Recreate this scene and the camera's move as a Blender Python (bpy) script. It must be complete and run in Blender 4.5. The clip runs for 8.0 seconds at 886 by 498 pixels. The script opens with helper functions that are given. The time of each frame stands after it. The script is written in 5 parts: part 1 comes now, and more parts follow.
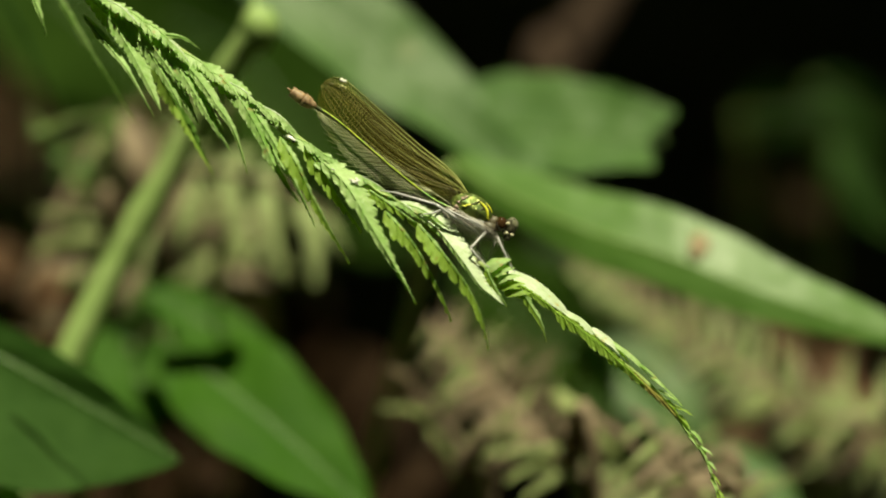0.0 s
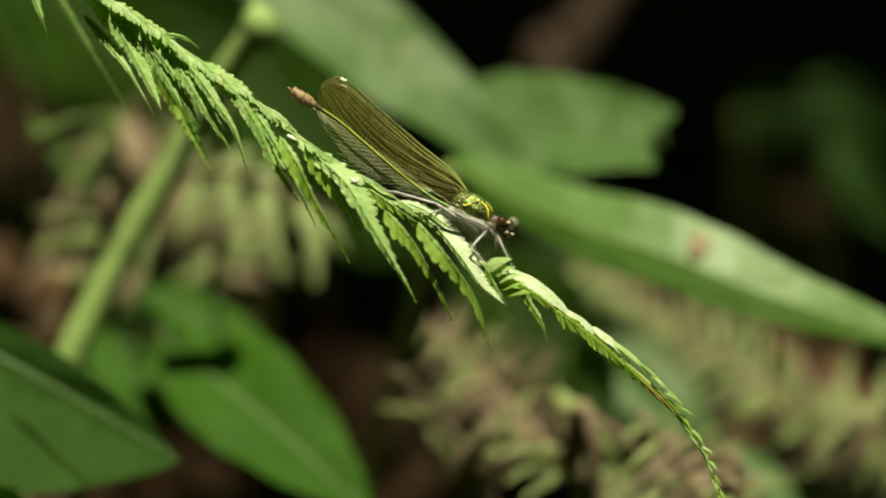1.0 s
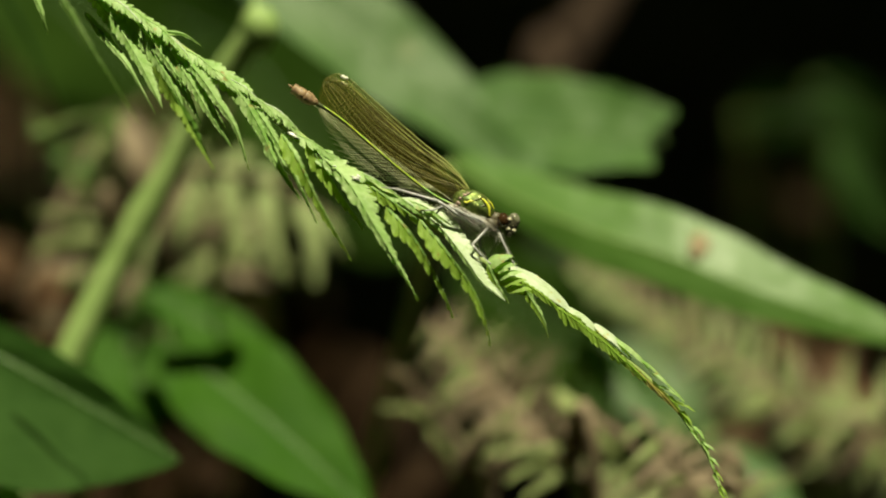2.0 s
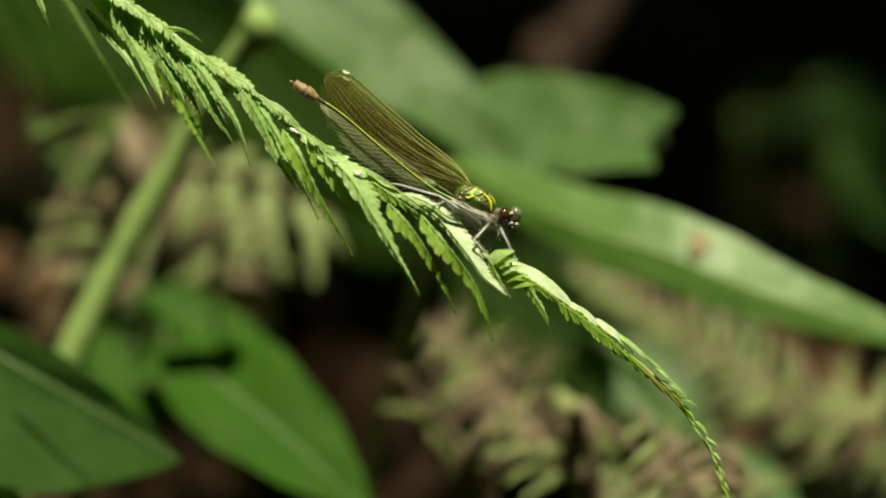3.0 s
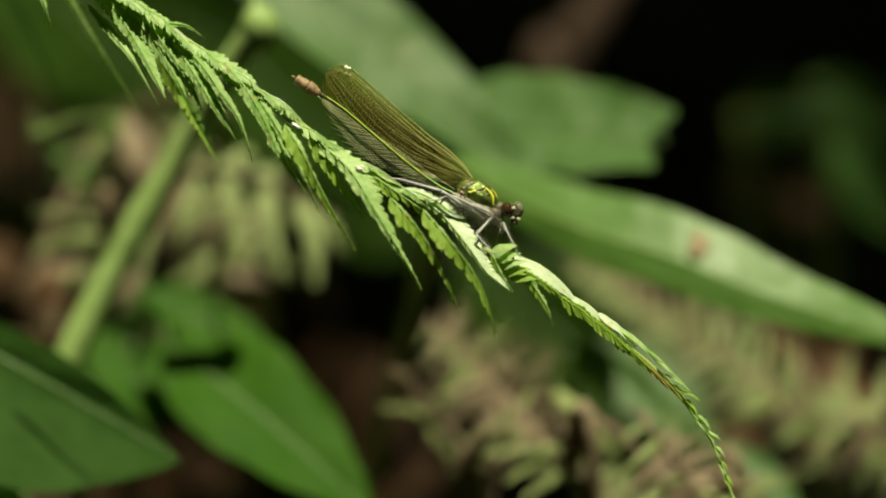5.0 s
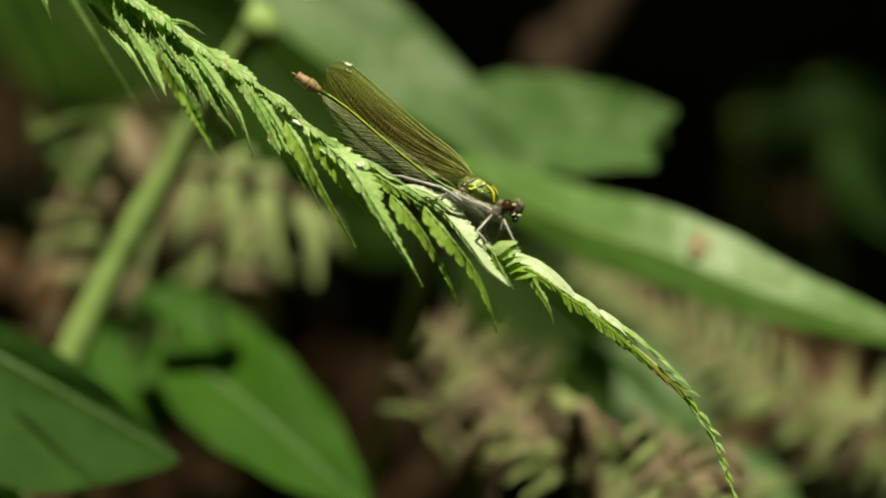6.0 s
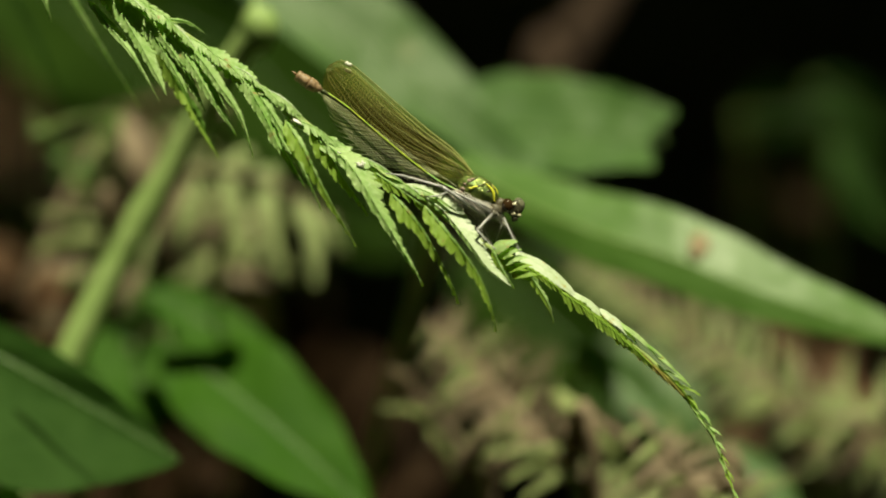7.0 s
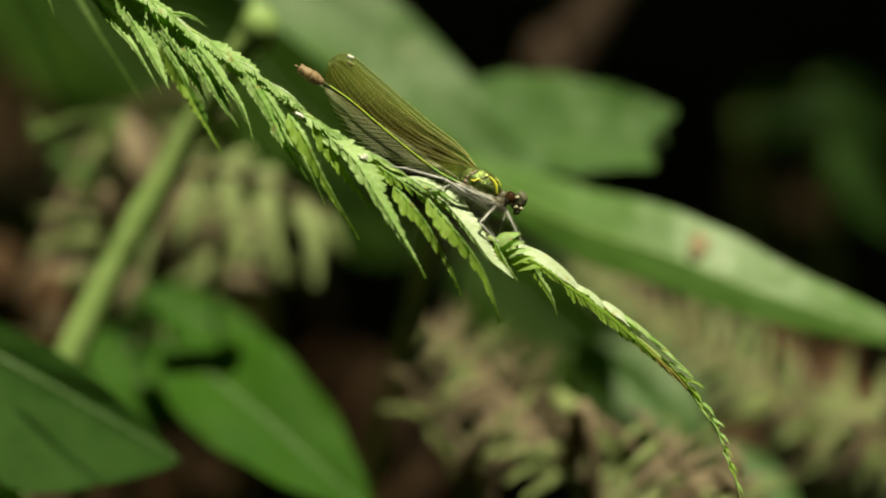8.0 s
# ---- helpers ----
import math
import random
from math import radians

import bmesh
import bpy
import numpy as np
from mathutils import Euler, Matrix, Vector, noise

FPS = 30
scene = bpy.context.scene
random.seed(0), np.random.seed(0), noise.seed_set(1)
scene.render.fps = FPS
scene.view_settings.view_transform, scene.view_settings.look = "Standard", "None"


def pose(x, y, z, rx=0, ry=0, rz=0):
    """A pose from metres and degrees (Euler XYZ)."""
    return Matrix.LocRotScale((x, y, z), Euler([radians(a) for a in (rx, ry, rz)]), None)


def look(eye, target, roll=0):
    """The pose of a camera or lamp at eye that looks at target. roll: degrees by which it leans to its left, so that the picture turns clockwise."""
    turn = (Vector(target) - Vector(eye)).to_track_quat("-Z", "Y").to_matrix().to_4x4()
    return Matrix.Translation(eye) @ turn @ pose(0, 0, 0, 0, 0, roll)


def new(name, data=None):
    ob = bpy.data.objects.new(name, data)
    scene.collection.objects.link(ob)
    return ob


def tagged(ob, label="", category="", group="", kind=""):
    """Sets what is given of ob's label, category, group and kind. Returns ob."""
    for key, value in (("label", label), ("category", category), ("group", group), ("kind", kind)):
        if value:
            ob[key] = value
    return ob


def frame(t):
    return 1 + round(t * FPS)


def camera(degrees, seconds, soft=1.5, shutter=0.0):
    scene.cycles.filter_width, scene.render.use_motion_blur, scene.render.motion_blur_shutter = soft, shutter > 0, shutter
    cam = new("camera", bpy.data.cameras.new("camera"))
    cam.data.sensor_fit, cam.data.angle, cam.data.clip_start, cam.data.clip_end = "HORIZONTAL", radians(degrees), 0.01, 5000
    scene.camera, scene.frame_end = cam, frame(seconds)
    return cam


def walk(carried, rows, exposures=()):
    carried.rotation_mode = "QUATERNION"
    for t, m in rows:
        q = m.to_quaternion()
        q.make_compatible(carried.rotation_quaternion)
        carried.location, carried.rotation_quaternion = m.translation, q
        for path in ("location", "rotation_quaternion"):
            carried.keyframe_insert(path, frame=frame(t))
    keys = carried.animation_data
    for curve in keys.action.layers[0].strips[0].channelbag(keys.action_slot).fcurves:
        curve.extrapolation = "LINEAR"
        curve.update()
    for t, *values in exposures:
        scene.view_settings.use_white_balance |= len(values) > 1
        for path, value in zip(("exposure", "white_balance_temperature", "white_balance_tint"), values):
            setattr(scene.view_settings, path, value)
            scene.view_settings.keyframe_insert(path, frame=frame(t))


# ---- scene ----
# A demoiselle damselfly on the tip of a fern frond, on a shaded woodland floor.
# The camera stands still on a macro lens; the frond sways slowly and carries the insect.
TILT = 18.0
HEIGHT = 0.40
REACH = 0.62
cam = camera(14.41, 8.0, soft=2.0)
cam.data.dof.use_dof = True
cam.data.dof.focus_distance = REACH
cam.data.dof.aperture_fstop = 5.4
EYE = (0.0, -REACH * math.cos(radians(TILT)), HEIGHT + REACH * math.sin(radians(TILT)))
STAND = look(EYE, (0, 0, HEIGHT))
walk(cam, [(0.0, STAND), (8.0, STAND)], [(0.0, 0.76), (1.5, 0.74), (4.0, 0.69), (6.0, 0.67), (8.0, 0.63)])

# ---- light: high sun through a gap in the leaves, dim sky ----
SUN = Vector((0.12, -0.10, 0.98)).normalized()
world = bpy.data.worlds.new("sky")
scene.world = world
world.use_nodes = True
wn = world.node_tree
sky = wn.nodes.new("ShaderNodeTexSky")
sky.sky_type = "NISHITA"
sky.sun_disc = False
sky.sun_elevation = math.asin(SUN.z)
sky.sun_rotation = math.atan2(SUN.x, SUN.y)
wn.links.new(sky.outputs[0], wn.nodes["Background"].inputs[0])
wn.nodes["Background"].inputs[1].default_value = 0.07
sun = new("sun", bpy.data.lights.new("sun", "SUN"))
sun.data.energy = 5.0
sun.data.angle = radians(0.53)
sun.data.color = (1.0, 0.955, 0.63)
sun.matrix_world = look(SUN * 10, (0, 0, 0))


# ---- materials ----
def make(name, base, dark, scale=60.0, rough=0.5, translucent=0.0, glow=None, bump=0.2, metal=0.0, spec=0.5, speck=None, fine=4.0):
    """A procedural surface: two colours mixed by noise at two scales, with grain relief and an optional share of light passing through."""
    m = bpy.data.materials.new(name)
    m.use_nodes = True
    t = m.node_tree
    n = t.nodes
    p = n["Principled BSDF"]
    out = n["Material Output"]
    co = n.new("ShaderNodeTexCoord")
    a = n.new("ShaderNodeTexNoise")
    a.inputs["Scale"].default_value = scale
    a.inputs["Detail"].default_value = 5
    b = n.new("ShaderNodeTexNoise")
    b.inputs["Scale"].default_value = scale * fine
    b.inputs["Detail"].default_value = 3
    isl = n.new("ShaderNodeNewGeometry")
    obi = n.new("ShaderNodeObjectInfo")
    t.links.new(co.outputs["Object"], a.inputs["Vector"])
    t.links.new(co.outputs["Object"], b.inputs["Vector"])
    add = n.new("ShaderNodeMath")
    add.operation = "MULTIPLY_ADD"
    t.links.new(b.outputs["Fac"], add.inputs[0])
    add.inputs[1].default_value = 0.6
    t.links.new(a.outputs["Fac"], add.inputs[2])
    add2 = n.new("ShaderNodeMath")
    add2.operation = "MULTIPLY_ADD"
    t.links.new(isl.outputs["Random Per Island"], add2.inputs[0])
    add2.inputs[1].default_value = 0.22
    t.links.new(add.outputs[0], add2.inputs[2])
    add3 = n.new("ShaderNodeMath")
    add3.operation = "MULTIPLY_ADD"
    t.links.new(obi.outputs["Random"], add3.inputs[0])
    add3.inputs[1].default_value = 0.2
    t.links.new(add2.outputs[0], add3.inputs[2])
    r = n.new("ShaderNodeMapRange")
    r.inputs["From Min"].default_value = 0.65
    r.inputs["From Max"].default_value = 1.35
    t.links.new(add3.outputs[0], r.inputs["Value"])
    mix = n.new("ShaderNodeMix")
    mix.data_type = "RGBA"
    mix.inputs["A"].default_value = (*dark, 1)
    mix.inputs["B"].default_value = (*base, 1)
    t.links.new(r.outputs[0], mix.inputs["Factor"])
    colour = mix.outputs["Result"]
    if speck:
        v = n.new("ShaderNodeTexNoise")
        v.inputs["Scale"].default_value = speck[1]
        v.inputs["Detail"].default_value = 2
        t.links.new(co.outputs["Object"], v.inputs["Vector"])
        s = n.new("ShaderNodeMapRange")
        s.inputs["From Min"].default_value = speck[2]
        s.inputs["From Max"].default_value = speck[2] + 0.05
        t.links.new(v.outputs["Fac"], s.inputs["Value"])
        mx = n.new("ShaderNodeMix")
        mx.data_type = "RGBA"
        t.links.new(s.outputs[0], mx.inputs["Factor"])
        t.links.new(colour, mx.inputs["A"])
        mx.inputs["B"].default_value = (*speck[0], 1)
        colour = mx.outputs["Result"]
    t.links.new(colour, p.inputs["Base Color"])
    p.inputs["Roughness"].default_value = rough
    p.inputs["Metallic"].default_value = metal
    p.inputs["Specular IOR Level"].default_value = spec
    if bump:
        bp = n.new("ShaderNodeBump")
        bp.inputs["Strength"].default_value = bump
        bp.inputs["Distance"].default_value = 0.3 / scale / fine
        t.links.new(b.outputs["Fac"], bp.inputs["Height"])
        t.links.new(bp.outputs[0], p.inputs["Normal"])
    if translucent:
        tr = n.new("ShaderNodeBsdfTranslucent")
        tr.inputs["Color"].default_value = (*(glow or base), 1)
        sh = n.new("ShaderNodeMixShader")
        sh.inputs[0].default_value = translucent
        t.links.new(p.outputs[0], sh.inputs[1])
        t.links.new(tr.outputs[0], sh.inputs[2])
        t.links.new(sh.outputs[0], out.inputs["Surface"])
    return m


def membrane(name, thin, thick, tint, share):
    """The skin of a wing: mostly clear, tinted, with a faint sheen."""
    m = bpy.data.materials.new(name)
    m.use_nodes = True
    t = m.node_tree
    n = t.nodes
    p = n["Principled BSDF"]
    co = n.new("ShaderNodeTexCoord")
    a = n.new("ShaderNodeTexNoise")
    a.inputs["Scale"].default_value = 300
    t.links.new(co.outputs["Object"], a.inputs["Vector"])
    mix = n.new("ShaderNodeMix")
    mix.data_type = "RGBA"
    mix.inputs["A"].default_value = (*thin, 1)
    mix.inputs["B"].default_value = (*thick, 1)
    t.links.new(a.outputs["Fac"], mix.inputs["Factor"])
    t.links.new(mix.outputs["Result"], p.inputs["Base Color"])
    p.inputs["Roughness"].default_value = 0.35
    clear = n.new("ShaderNodeBsdfTransparent")
    clear.inputs["Color"].default_value = (*tint, 1)
    sh = n.new("ShaderNodeMixShader")
    sh.inputs[0].default_value = share
    t.links.new(clear.outputs[0], sh.inputs[1])
    t.links.new(p.outputs[0], sh.inputs[2])
    t.links.new(sh.outputs[0], n["Material Output"].inputs["Surface"])
    return m


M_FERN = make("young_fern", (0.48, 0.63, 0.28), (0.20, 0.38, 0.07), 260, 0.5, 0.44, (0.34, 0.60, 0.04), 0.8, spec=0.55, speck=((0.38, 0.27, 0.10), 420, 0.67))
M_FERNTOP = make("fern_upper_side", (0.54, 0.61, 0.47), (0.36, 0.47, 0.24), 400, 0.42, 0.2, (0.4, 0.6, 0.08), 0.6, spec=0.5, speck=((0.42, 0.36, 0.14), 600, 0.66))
# deeper fern green: shade and light passing through, put into the colour
M_FERNSHADE = make("fern_shade_green", (0.34, 0.50, 0.09), (0.20, 0.33, 0.04), 900, 0.5, 0.45, (0.44, 0.66, 0.03), 0.8, spec=0.3, speck=((0.30, 0.20, 0.05), 700, 0.70))
# darkened copy of the fern green for a pinna in the frond's shade
M_FERNDARK = make("shaded_fern", (0.16, 0.30, 0.05), (0.09, 0.20, 0.025), 500, 0.5, 0.45, (0.22, 0.46, 0.02), 0.8, spec=0.3)
M_FERNRUST = make("rusty_fern", (0.42, 0.42, 0.11), (0.26, 0.22, 0.05), 900, 0.55, 0.35, (0.36, 0.34, 0.04), 0.8, spec=0.3)
M_RACHIS = make("fern_rachis", (0.36, 0.44, 0.16), (0.24, 0.33, 0.09), 300, 0.45, 0.1, (0.3, 0.4, 0.06), 0.3)
M_DULLFERN = make("dull_fern", (0.315, 0.370, 0.145), (0.16, 0.205, 0.07), 60, 0.6, 0.3, (0.26, 0.30, 0.08), 0.3)
M_PALEFERN = make("pale_fern", (0.37, 0.44, 0.20), (0.22, 0.28, 0.11), 60, 0.6, 0.3, (0.30, 0.36, 0.10), 0.3)
M_BROWNFERN = make("withering_fern", (0.35, 0.265, 0.185), (0.12, 0.09, 0.055), 50, 0.65, 0.3, (0.3, 0.25, 0.1), 0.3)
M_LEAF = make("broad_leaf", (0.074, 0.145, 0.039), (0.041, 0.096, 0.021), 40, 0.5, 0.3, (0.09, 0.23, 0.022), 0.4, spec=0.3, speck=((0.24, 0.24, 0.12), 26, 0.61))
M_LEAFLOW = make("low_leaf", (0.041, 0.112, 0.006), (0.022, 0.074, 0.004), 30, 0.6, 0.3, (0.08, 0.23, 0.010), 0.4, spec=0.08)
M_LEAFMID = make("mid_green_leaf", (0.042, 0.092, 0.008), (0.022, 0.056, 0.004), 50, 0.6, 0.35, (0.10, 0.26, 0.02), 0.4, spec=0.2)
M_LEAFDARK = make("dark_leaf", (0.040, 0.090, 0.018), (0.021, 0.056, 0.009), 45, 0.7, 0.3, (0.08, 0.2, 0.01), 0.5, spec=0.06)
M_LEAFPALE = make("pale_leaf", (0.205, 0.325, 0.135), (0.125, 0.24, 0.065), 26, 0.42, 0.32, (0.2, 0.42, 0.03), 0.4, spec=0.5, speck=((0.35, 0.17, 0.08), 40, 0.72))
M_LEAFLONG = make("glossy_leaf", (0.090, 0.190, 0.032), (0.062, 0.148, 0.016), 26, 0.5, 0.30, (0.20, 0.46, 0.012), 0.3, spec=0.62)
M_STALK = make("green_stalk", (0.33, 0.45, 0.165), (0.23, 0.35, 0.10), 80, 0.45, 0.15, (0.25, 0.4, 0.05), 0.3)
M_HUMUS = make("humus", (0.036, 0.022, 0.012), (0.010, 0.006, 0.004), 9, 0.95, bump=0.8, fine=9, spec=0.15)
M_LITTER = make("dead_leaf", (0.18, 0.105, 0.060), (0.05, 0.026, 0.015), 20, 0.8, 0.15, (0.25, 0.13, 0.06), 0.5, spec=0.2)
M_BLOTCH = make("brown_blotch", (0.29, 0.22, 0.14), (0.20, 0.16, 0.09), 200, 0.7, bump=0.3, spec=0.2)
# dead leaf brown taken almost to black, with the floor's shade in the colour
M_SHADELITTER = make("shaded_dead_leaf", (0.032, 0.016, 0.006), (0.012, 0.006, 0.003), 60, 0.8, 0.1, (0.08, 0.04, 0.02), 0.5, spec=0.12)
M_TWIG = make("dark_bark", (0.060, 0.038, 0.027), (0.022, 0.014, 0.010), 40, 0.9, bump=0.8, fine=6, spec=0.15)
M_BARK = make("bark", (0.14, 0.105, 0.08), (0.05, 0.036, 0.028), 14, 0.9, bump=0.9, fine=7)
M_CROWN = make("tree_leaf", (0.06, 0.14, 0.025), (0.035, 0.09, 0.015), 5, 0.5, 0.25, (0.12, 0.26, 0.02))
M_GREENMETAL = make("metallic_green", (0.14, 0.18, 0.035), (0.015, 0.05, 0.018), 620, 0.46, metal=0.55, bump=0.9, speck=((0.42, 0.46, 0.16), 700, 0.62))
M_ABDOMEN = make("metallic_abdomen", (0.06, 0.065, 0.018), (0.02, 0.035, 0.015), 150, 0.38, metal=0.5, bump=0.2)
M_SHEEN = make("metallic_stripe", (0.62, 0.76, 0.10), (0.20, 0.70, 0.32), 260, 0.42, metal=0.25, bump=0.2)
M_LIME = make("lime_stripe", (0.74, 0.78, 0.07), (0.34, 0.62, 0.08), 420, 0.38, metal=0.2, bump=0.3)
M_YELLOW = make("yellow_stripe", (0.78, 0.70, 0.05), (0.45, 0.52, 0.04), 500, 0.35, bump=0.2)
M_BROWNTAIL = make("brown_tail", (0.40, 0.27, 0.15), (0.05, 0.024, 0.008), 1500, 0.5, bump=0.9, fine=3)
M_NECK = make("olive_neck", (0.12, 0.10, 0.06), (0.04, 0.035, 0.022), 900, 0.5, bump=0.6)
M_HINGE = make("mauve_hinge", (0.42, 0.30, 0.25), (0.10, 0.05, 0.04), 900, 0.4, bump=0.5)
M_GREYSKIN = make("grey_skin", (0.34, 0.33, 0.31), (0.09, 0.085, 0.08), 1300, 0.55, bump=0.4)
M_LEG = make("grey_leg", (0.56, 0.56, 0.58), (0.26, 0.26, 0.27), 700, 0.42, bump=0.2)
M_EYE = make("brown_eye", (0.045, 0.023, 0.010), (0.018, 0.009, 0.004), 900, 0.07, bump=0.05, spec=0.7)
M_GREYEYE = make("grey_eye", (0.17, 0.17, 0.11), (0.04, 0.04, 0.025), 900, 0.15, bump=0.1, spec=0.8)
M_FACE = make("dark_face", (0.07, 0.065, 0.04), (0.03, 0.03, 0.02), 900, 0.22, metal=0.3, bump=0.3)
M_PALE = make("pale_spot", (0.56, 0.52, 0.36), (0.14, 0.12, 0.07), 900, 0.3, bump=0.2)
M_HAIR = make("pale_hair", (0.66, 0.62, 0.56), (0.45, 0.42, 0.38), 500, 0.5, bump=0)
M_VEIN = make("wing_vein", (0.48, 0.50, 0.20), (0.26, 0.29, 0.07), 900, 0.28, bump=0, spec=1.0)
M_STIGMA = make("white_mark", (0.85, 0.84, 0.78), (0.7, 0.68, 0.6), 900, 0.5, bump=0)
M_VEINDARK = make("brown_wing_vein", (0.32, 0.30, 0.105), (0.10, 0.09, 0.032), 900, 0.4, bump=0)
M_VEINPALE = make("pale_wing_vein", (0.62, 0.64, 0.42), (0.34, 0.36, 0.22), 900, 0.35, bump=0)
M_WING = membrane("wing_skin_brown", (0.17, 0.162, 0.042), (0.25, 0.238, 0.062), (0.91, 0.90, 0.71), 0.065)
M_WINGCLEAR = membrane("wing_skin_clear", (0.11, 0.14, 0.09), (0.15, 0.18, 0.12), (0.90, 0.93, 0.87), 0.02)
M_SILK = make("white_fleck", (0.8, 0.8, 0.76), (0.6, 0.6, 0.55), 900, 0.5, bump=0)


# ---- mesh tools ----
def part(name, bm, material, parent=None, label="", smooth=True):
    me = bpy.data.meshes.new(name)
    bm.to_mesh(me)
    bm.free()
    me.materials.append(material)
    if smooth:
        me.shade_smooth()
    ob = new(name, me)
    ob.parent = parent
    if label:
        ob["label"] = label
    return ob


def spline(points, n):
    """n + 1 points along a smooth curve through the given ones."""
    p = [Vector(q) for q in points]
    p = [p[0] * 2 - p[1]] + p + [p[-1] * 2 - p[-2]]
    out = []
    for k in range(n + 1):
        s = k / n * (len(p) - 3)
        i = min(int(s), len(p) - 4)
        f = s - i
        a, b, c, d = p[i:i + 4]
        out.append(0.5 * (2 * b + (c - a) * f + (2 * a - 5 * b + 4 * c - d) * f * f + (3 * b - a - 3 * c + d) * f ** 3))
    return out


def tube(bm, path, radii, sides=8, flat=1.0, across=None):
    """A closed tube along the path; radii one for each point. flat squeezes it along the direction across."""
    rings = []
    for i, c in enumerate(path):
        d = (path[min(i + 1, len(path) - 1)] - path[max(i - 1, 0)]).normalized()
        ref = Vector(across) if across else (Vector((0, 0, 1)) if abs(d.z) < 0.9 else Vector((1, 0, 0)))
        x = (ref - d * ref.dot(d)).normalized()
        y = d.cross(x)
        rings.append([bm.verts.new(c + radii[i] * (x * math.cos(a) * flat + y * math.sin(a))) for a in (2 * math.pi * k / sides for k in range(sides))])
    for r, s in zip(rings, rings[1:]):
        for k in range(sides):
            bm.faces.new((r[k], r[(k + 1) % sides], s[(k + 1) % sides], s[k]))
    bm.faces.new(rings[0][::-1])
    bm.faces.new(rings[-1])
    return rings


def blob(bm, centre, axes, u=14, v=10, wobble=0.0):
    """A rounded body: axes are three half-axis vectors."""
    a, b, c = (Vector(x) for x in axes)
    made = bmesh.ops.create_uvsphere(bm, u_segments=u, v_segments=v, radius=1.0)["verts"]
    for q in made:
        k = 1 + wobble * noise.noise(q.co * 2.3 + Vector(centre) * 900)
        q.co = Vector(centre) + (a * q.co.x + b * q.co.y + c * q.co.z) * k
    return made


def frame_of(axis, normal):
    a = Vector(axis).normalized()
    n = Vector(normal)
    n = (n - a * n.dot(a)).normalized()
    return a, n.cross(a), n


def lobe_rim(n=15):
    """The outline of one rounded, finely toothed lobe, from its base (p = 0) out (p = 1) and back; q runs across it."""
    rim = [(0.0, -0.5)]
    for k in range(n):
        a = -math.pi / 2 + math.pi * k / (n - 1)
        r = 1.0 if k % 2 else 0.91
        rim.append((0.46 + 0.54 * abs(math.cos(a)) ** 0.75 * r, 0.52 * math.copysign(abs(math.sin(a)) ** 0.85, a) * (0.94 + 0.06 * r) - 0.10 * math.cos(a)))
    return rim + [(0.0, 0.5)]


RIM = lobe_rim()


def pinna(bm, base, tip, width, normal, pairs=9, droop=0.08, cup=0.15, lean=62, seed=0, fold=0.22, tail=0.75, web=1.5, point=0.45, bend=0.03):
    """One leaflet branch of a fern: a thin costa with toothed lobes on both sides, longest near its base, folded along the costa like a roof."""
    rnd = random.Random(seed)
    base, tip = Vector(base), Vector(tip)
    a, s, n = frame_of(tip - base, normal)
    length = (tip - base).length
    bow = rnd.uniform(-bend, bend)

    def spot(x, y, z=0.0):
        f = x / length
        return base + a * x + s * (y + bow * length * 4 * f * (1 - f)) + n * (z - fold * abs(y) + droop * length * 4 * f * (1 - f))

    path = [spot(length * k / 10, 0) for k in range(11)]
    tube(bm, path, [width * (0.012 * (1 - k / 11) + 0.005) for k in range(11)], 5)
    step = length * 0.95 / pairs
    for i in range(pairs):
        t = (i + 0.5) / pairs
        reach = width * 0.5 * min(1.0, 0.7 + t * 3) * ((1 - t) ** tail * 0.93 + 0.07)
        for side in (1, -1):
            r = reach * rnd.uniform(0.86, 1.12)
            x0 = length * (0.01 + 0.95 * t) + (side * 0.22 + rnd.uniform(-0.1, 0.1)) * step
            ang = radians(lean - 22 * t + rnd.uniform(-7, 7))
            cx, cy = math.cos(ang), math.sin(ang) * side
            wide = step * web
            twist = rnd.uniform(-0.15, 0.15)
            lift = rnd.uniform(-0.06, 0.10)

            def lobe(p, q):
                x = x0 + p * r * cx + q * wide * (1 - point * p)
                z = r * (-cup * p * p + lift * p) + wide * (twist * q * p - 0.10 * p * (2 * q) ** 2)
                return spot(min(max(x, 0), length * 1.02), p * r * cy, z)

            rim = [bm.verts.new(lobe(p * rnd.uniform(0.93, 1.06), q * rnd.uniform(0.94, 1.05))) for p, q in RIM]
            mid = [bm.verts.new(lobe(p, 0.0) - n * wide * 0.03) for p in (0.0, 0.62)]
            m = len(rim)
            faces = [(mid[0], rim[0], rim[1], mid[1])] + [(mid[1], rim[k], rim[k + 1]) for k in range(1, m - 2)] + [(mid[1], rim[m - 2], rim[m - 1], mid[0])]
            for f in faces:
                bm.faces.new(f if side > 0 else f[::-1])


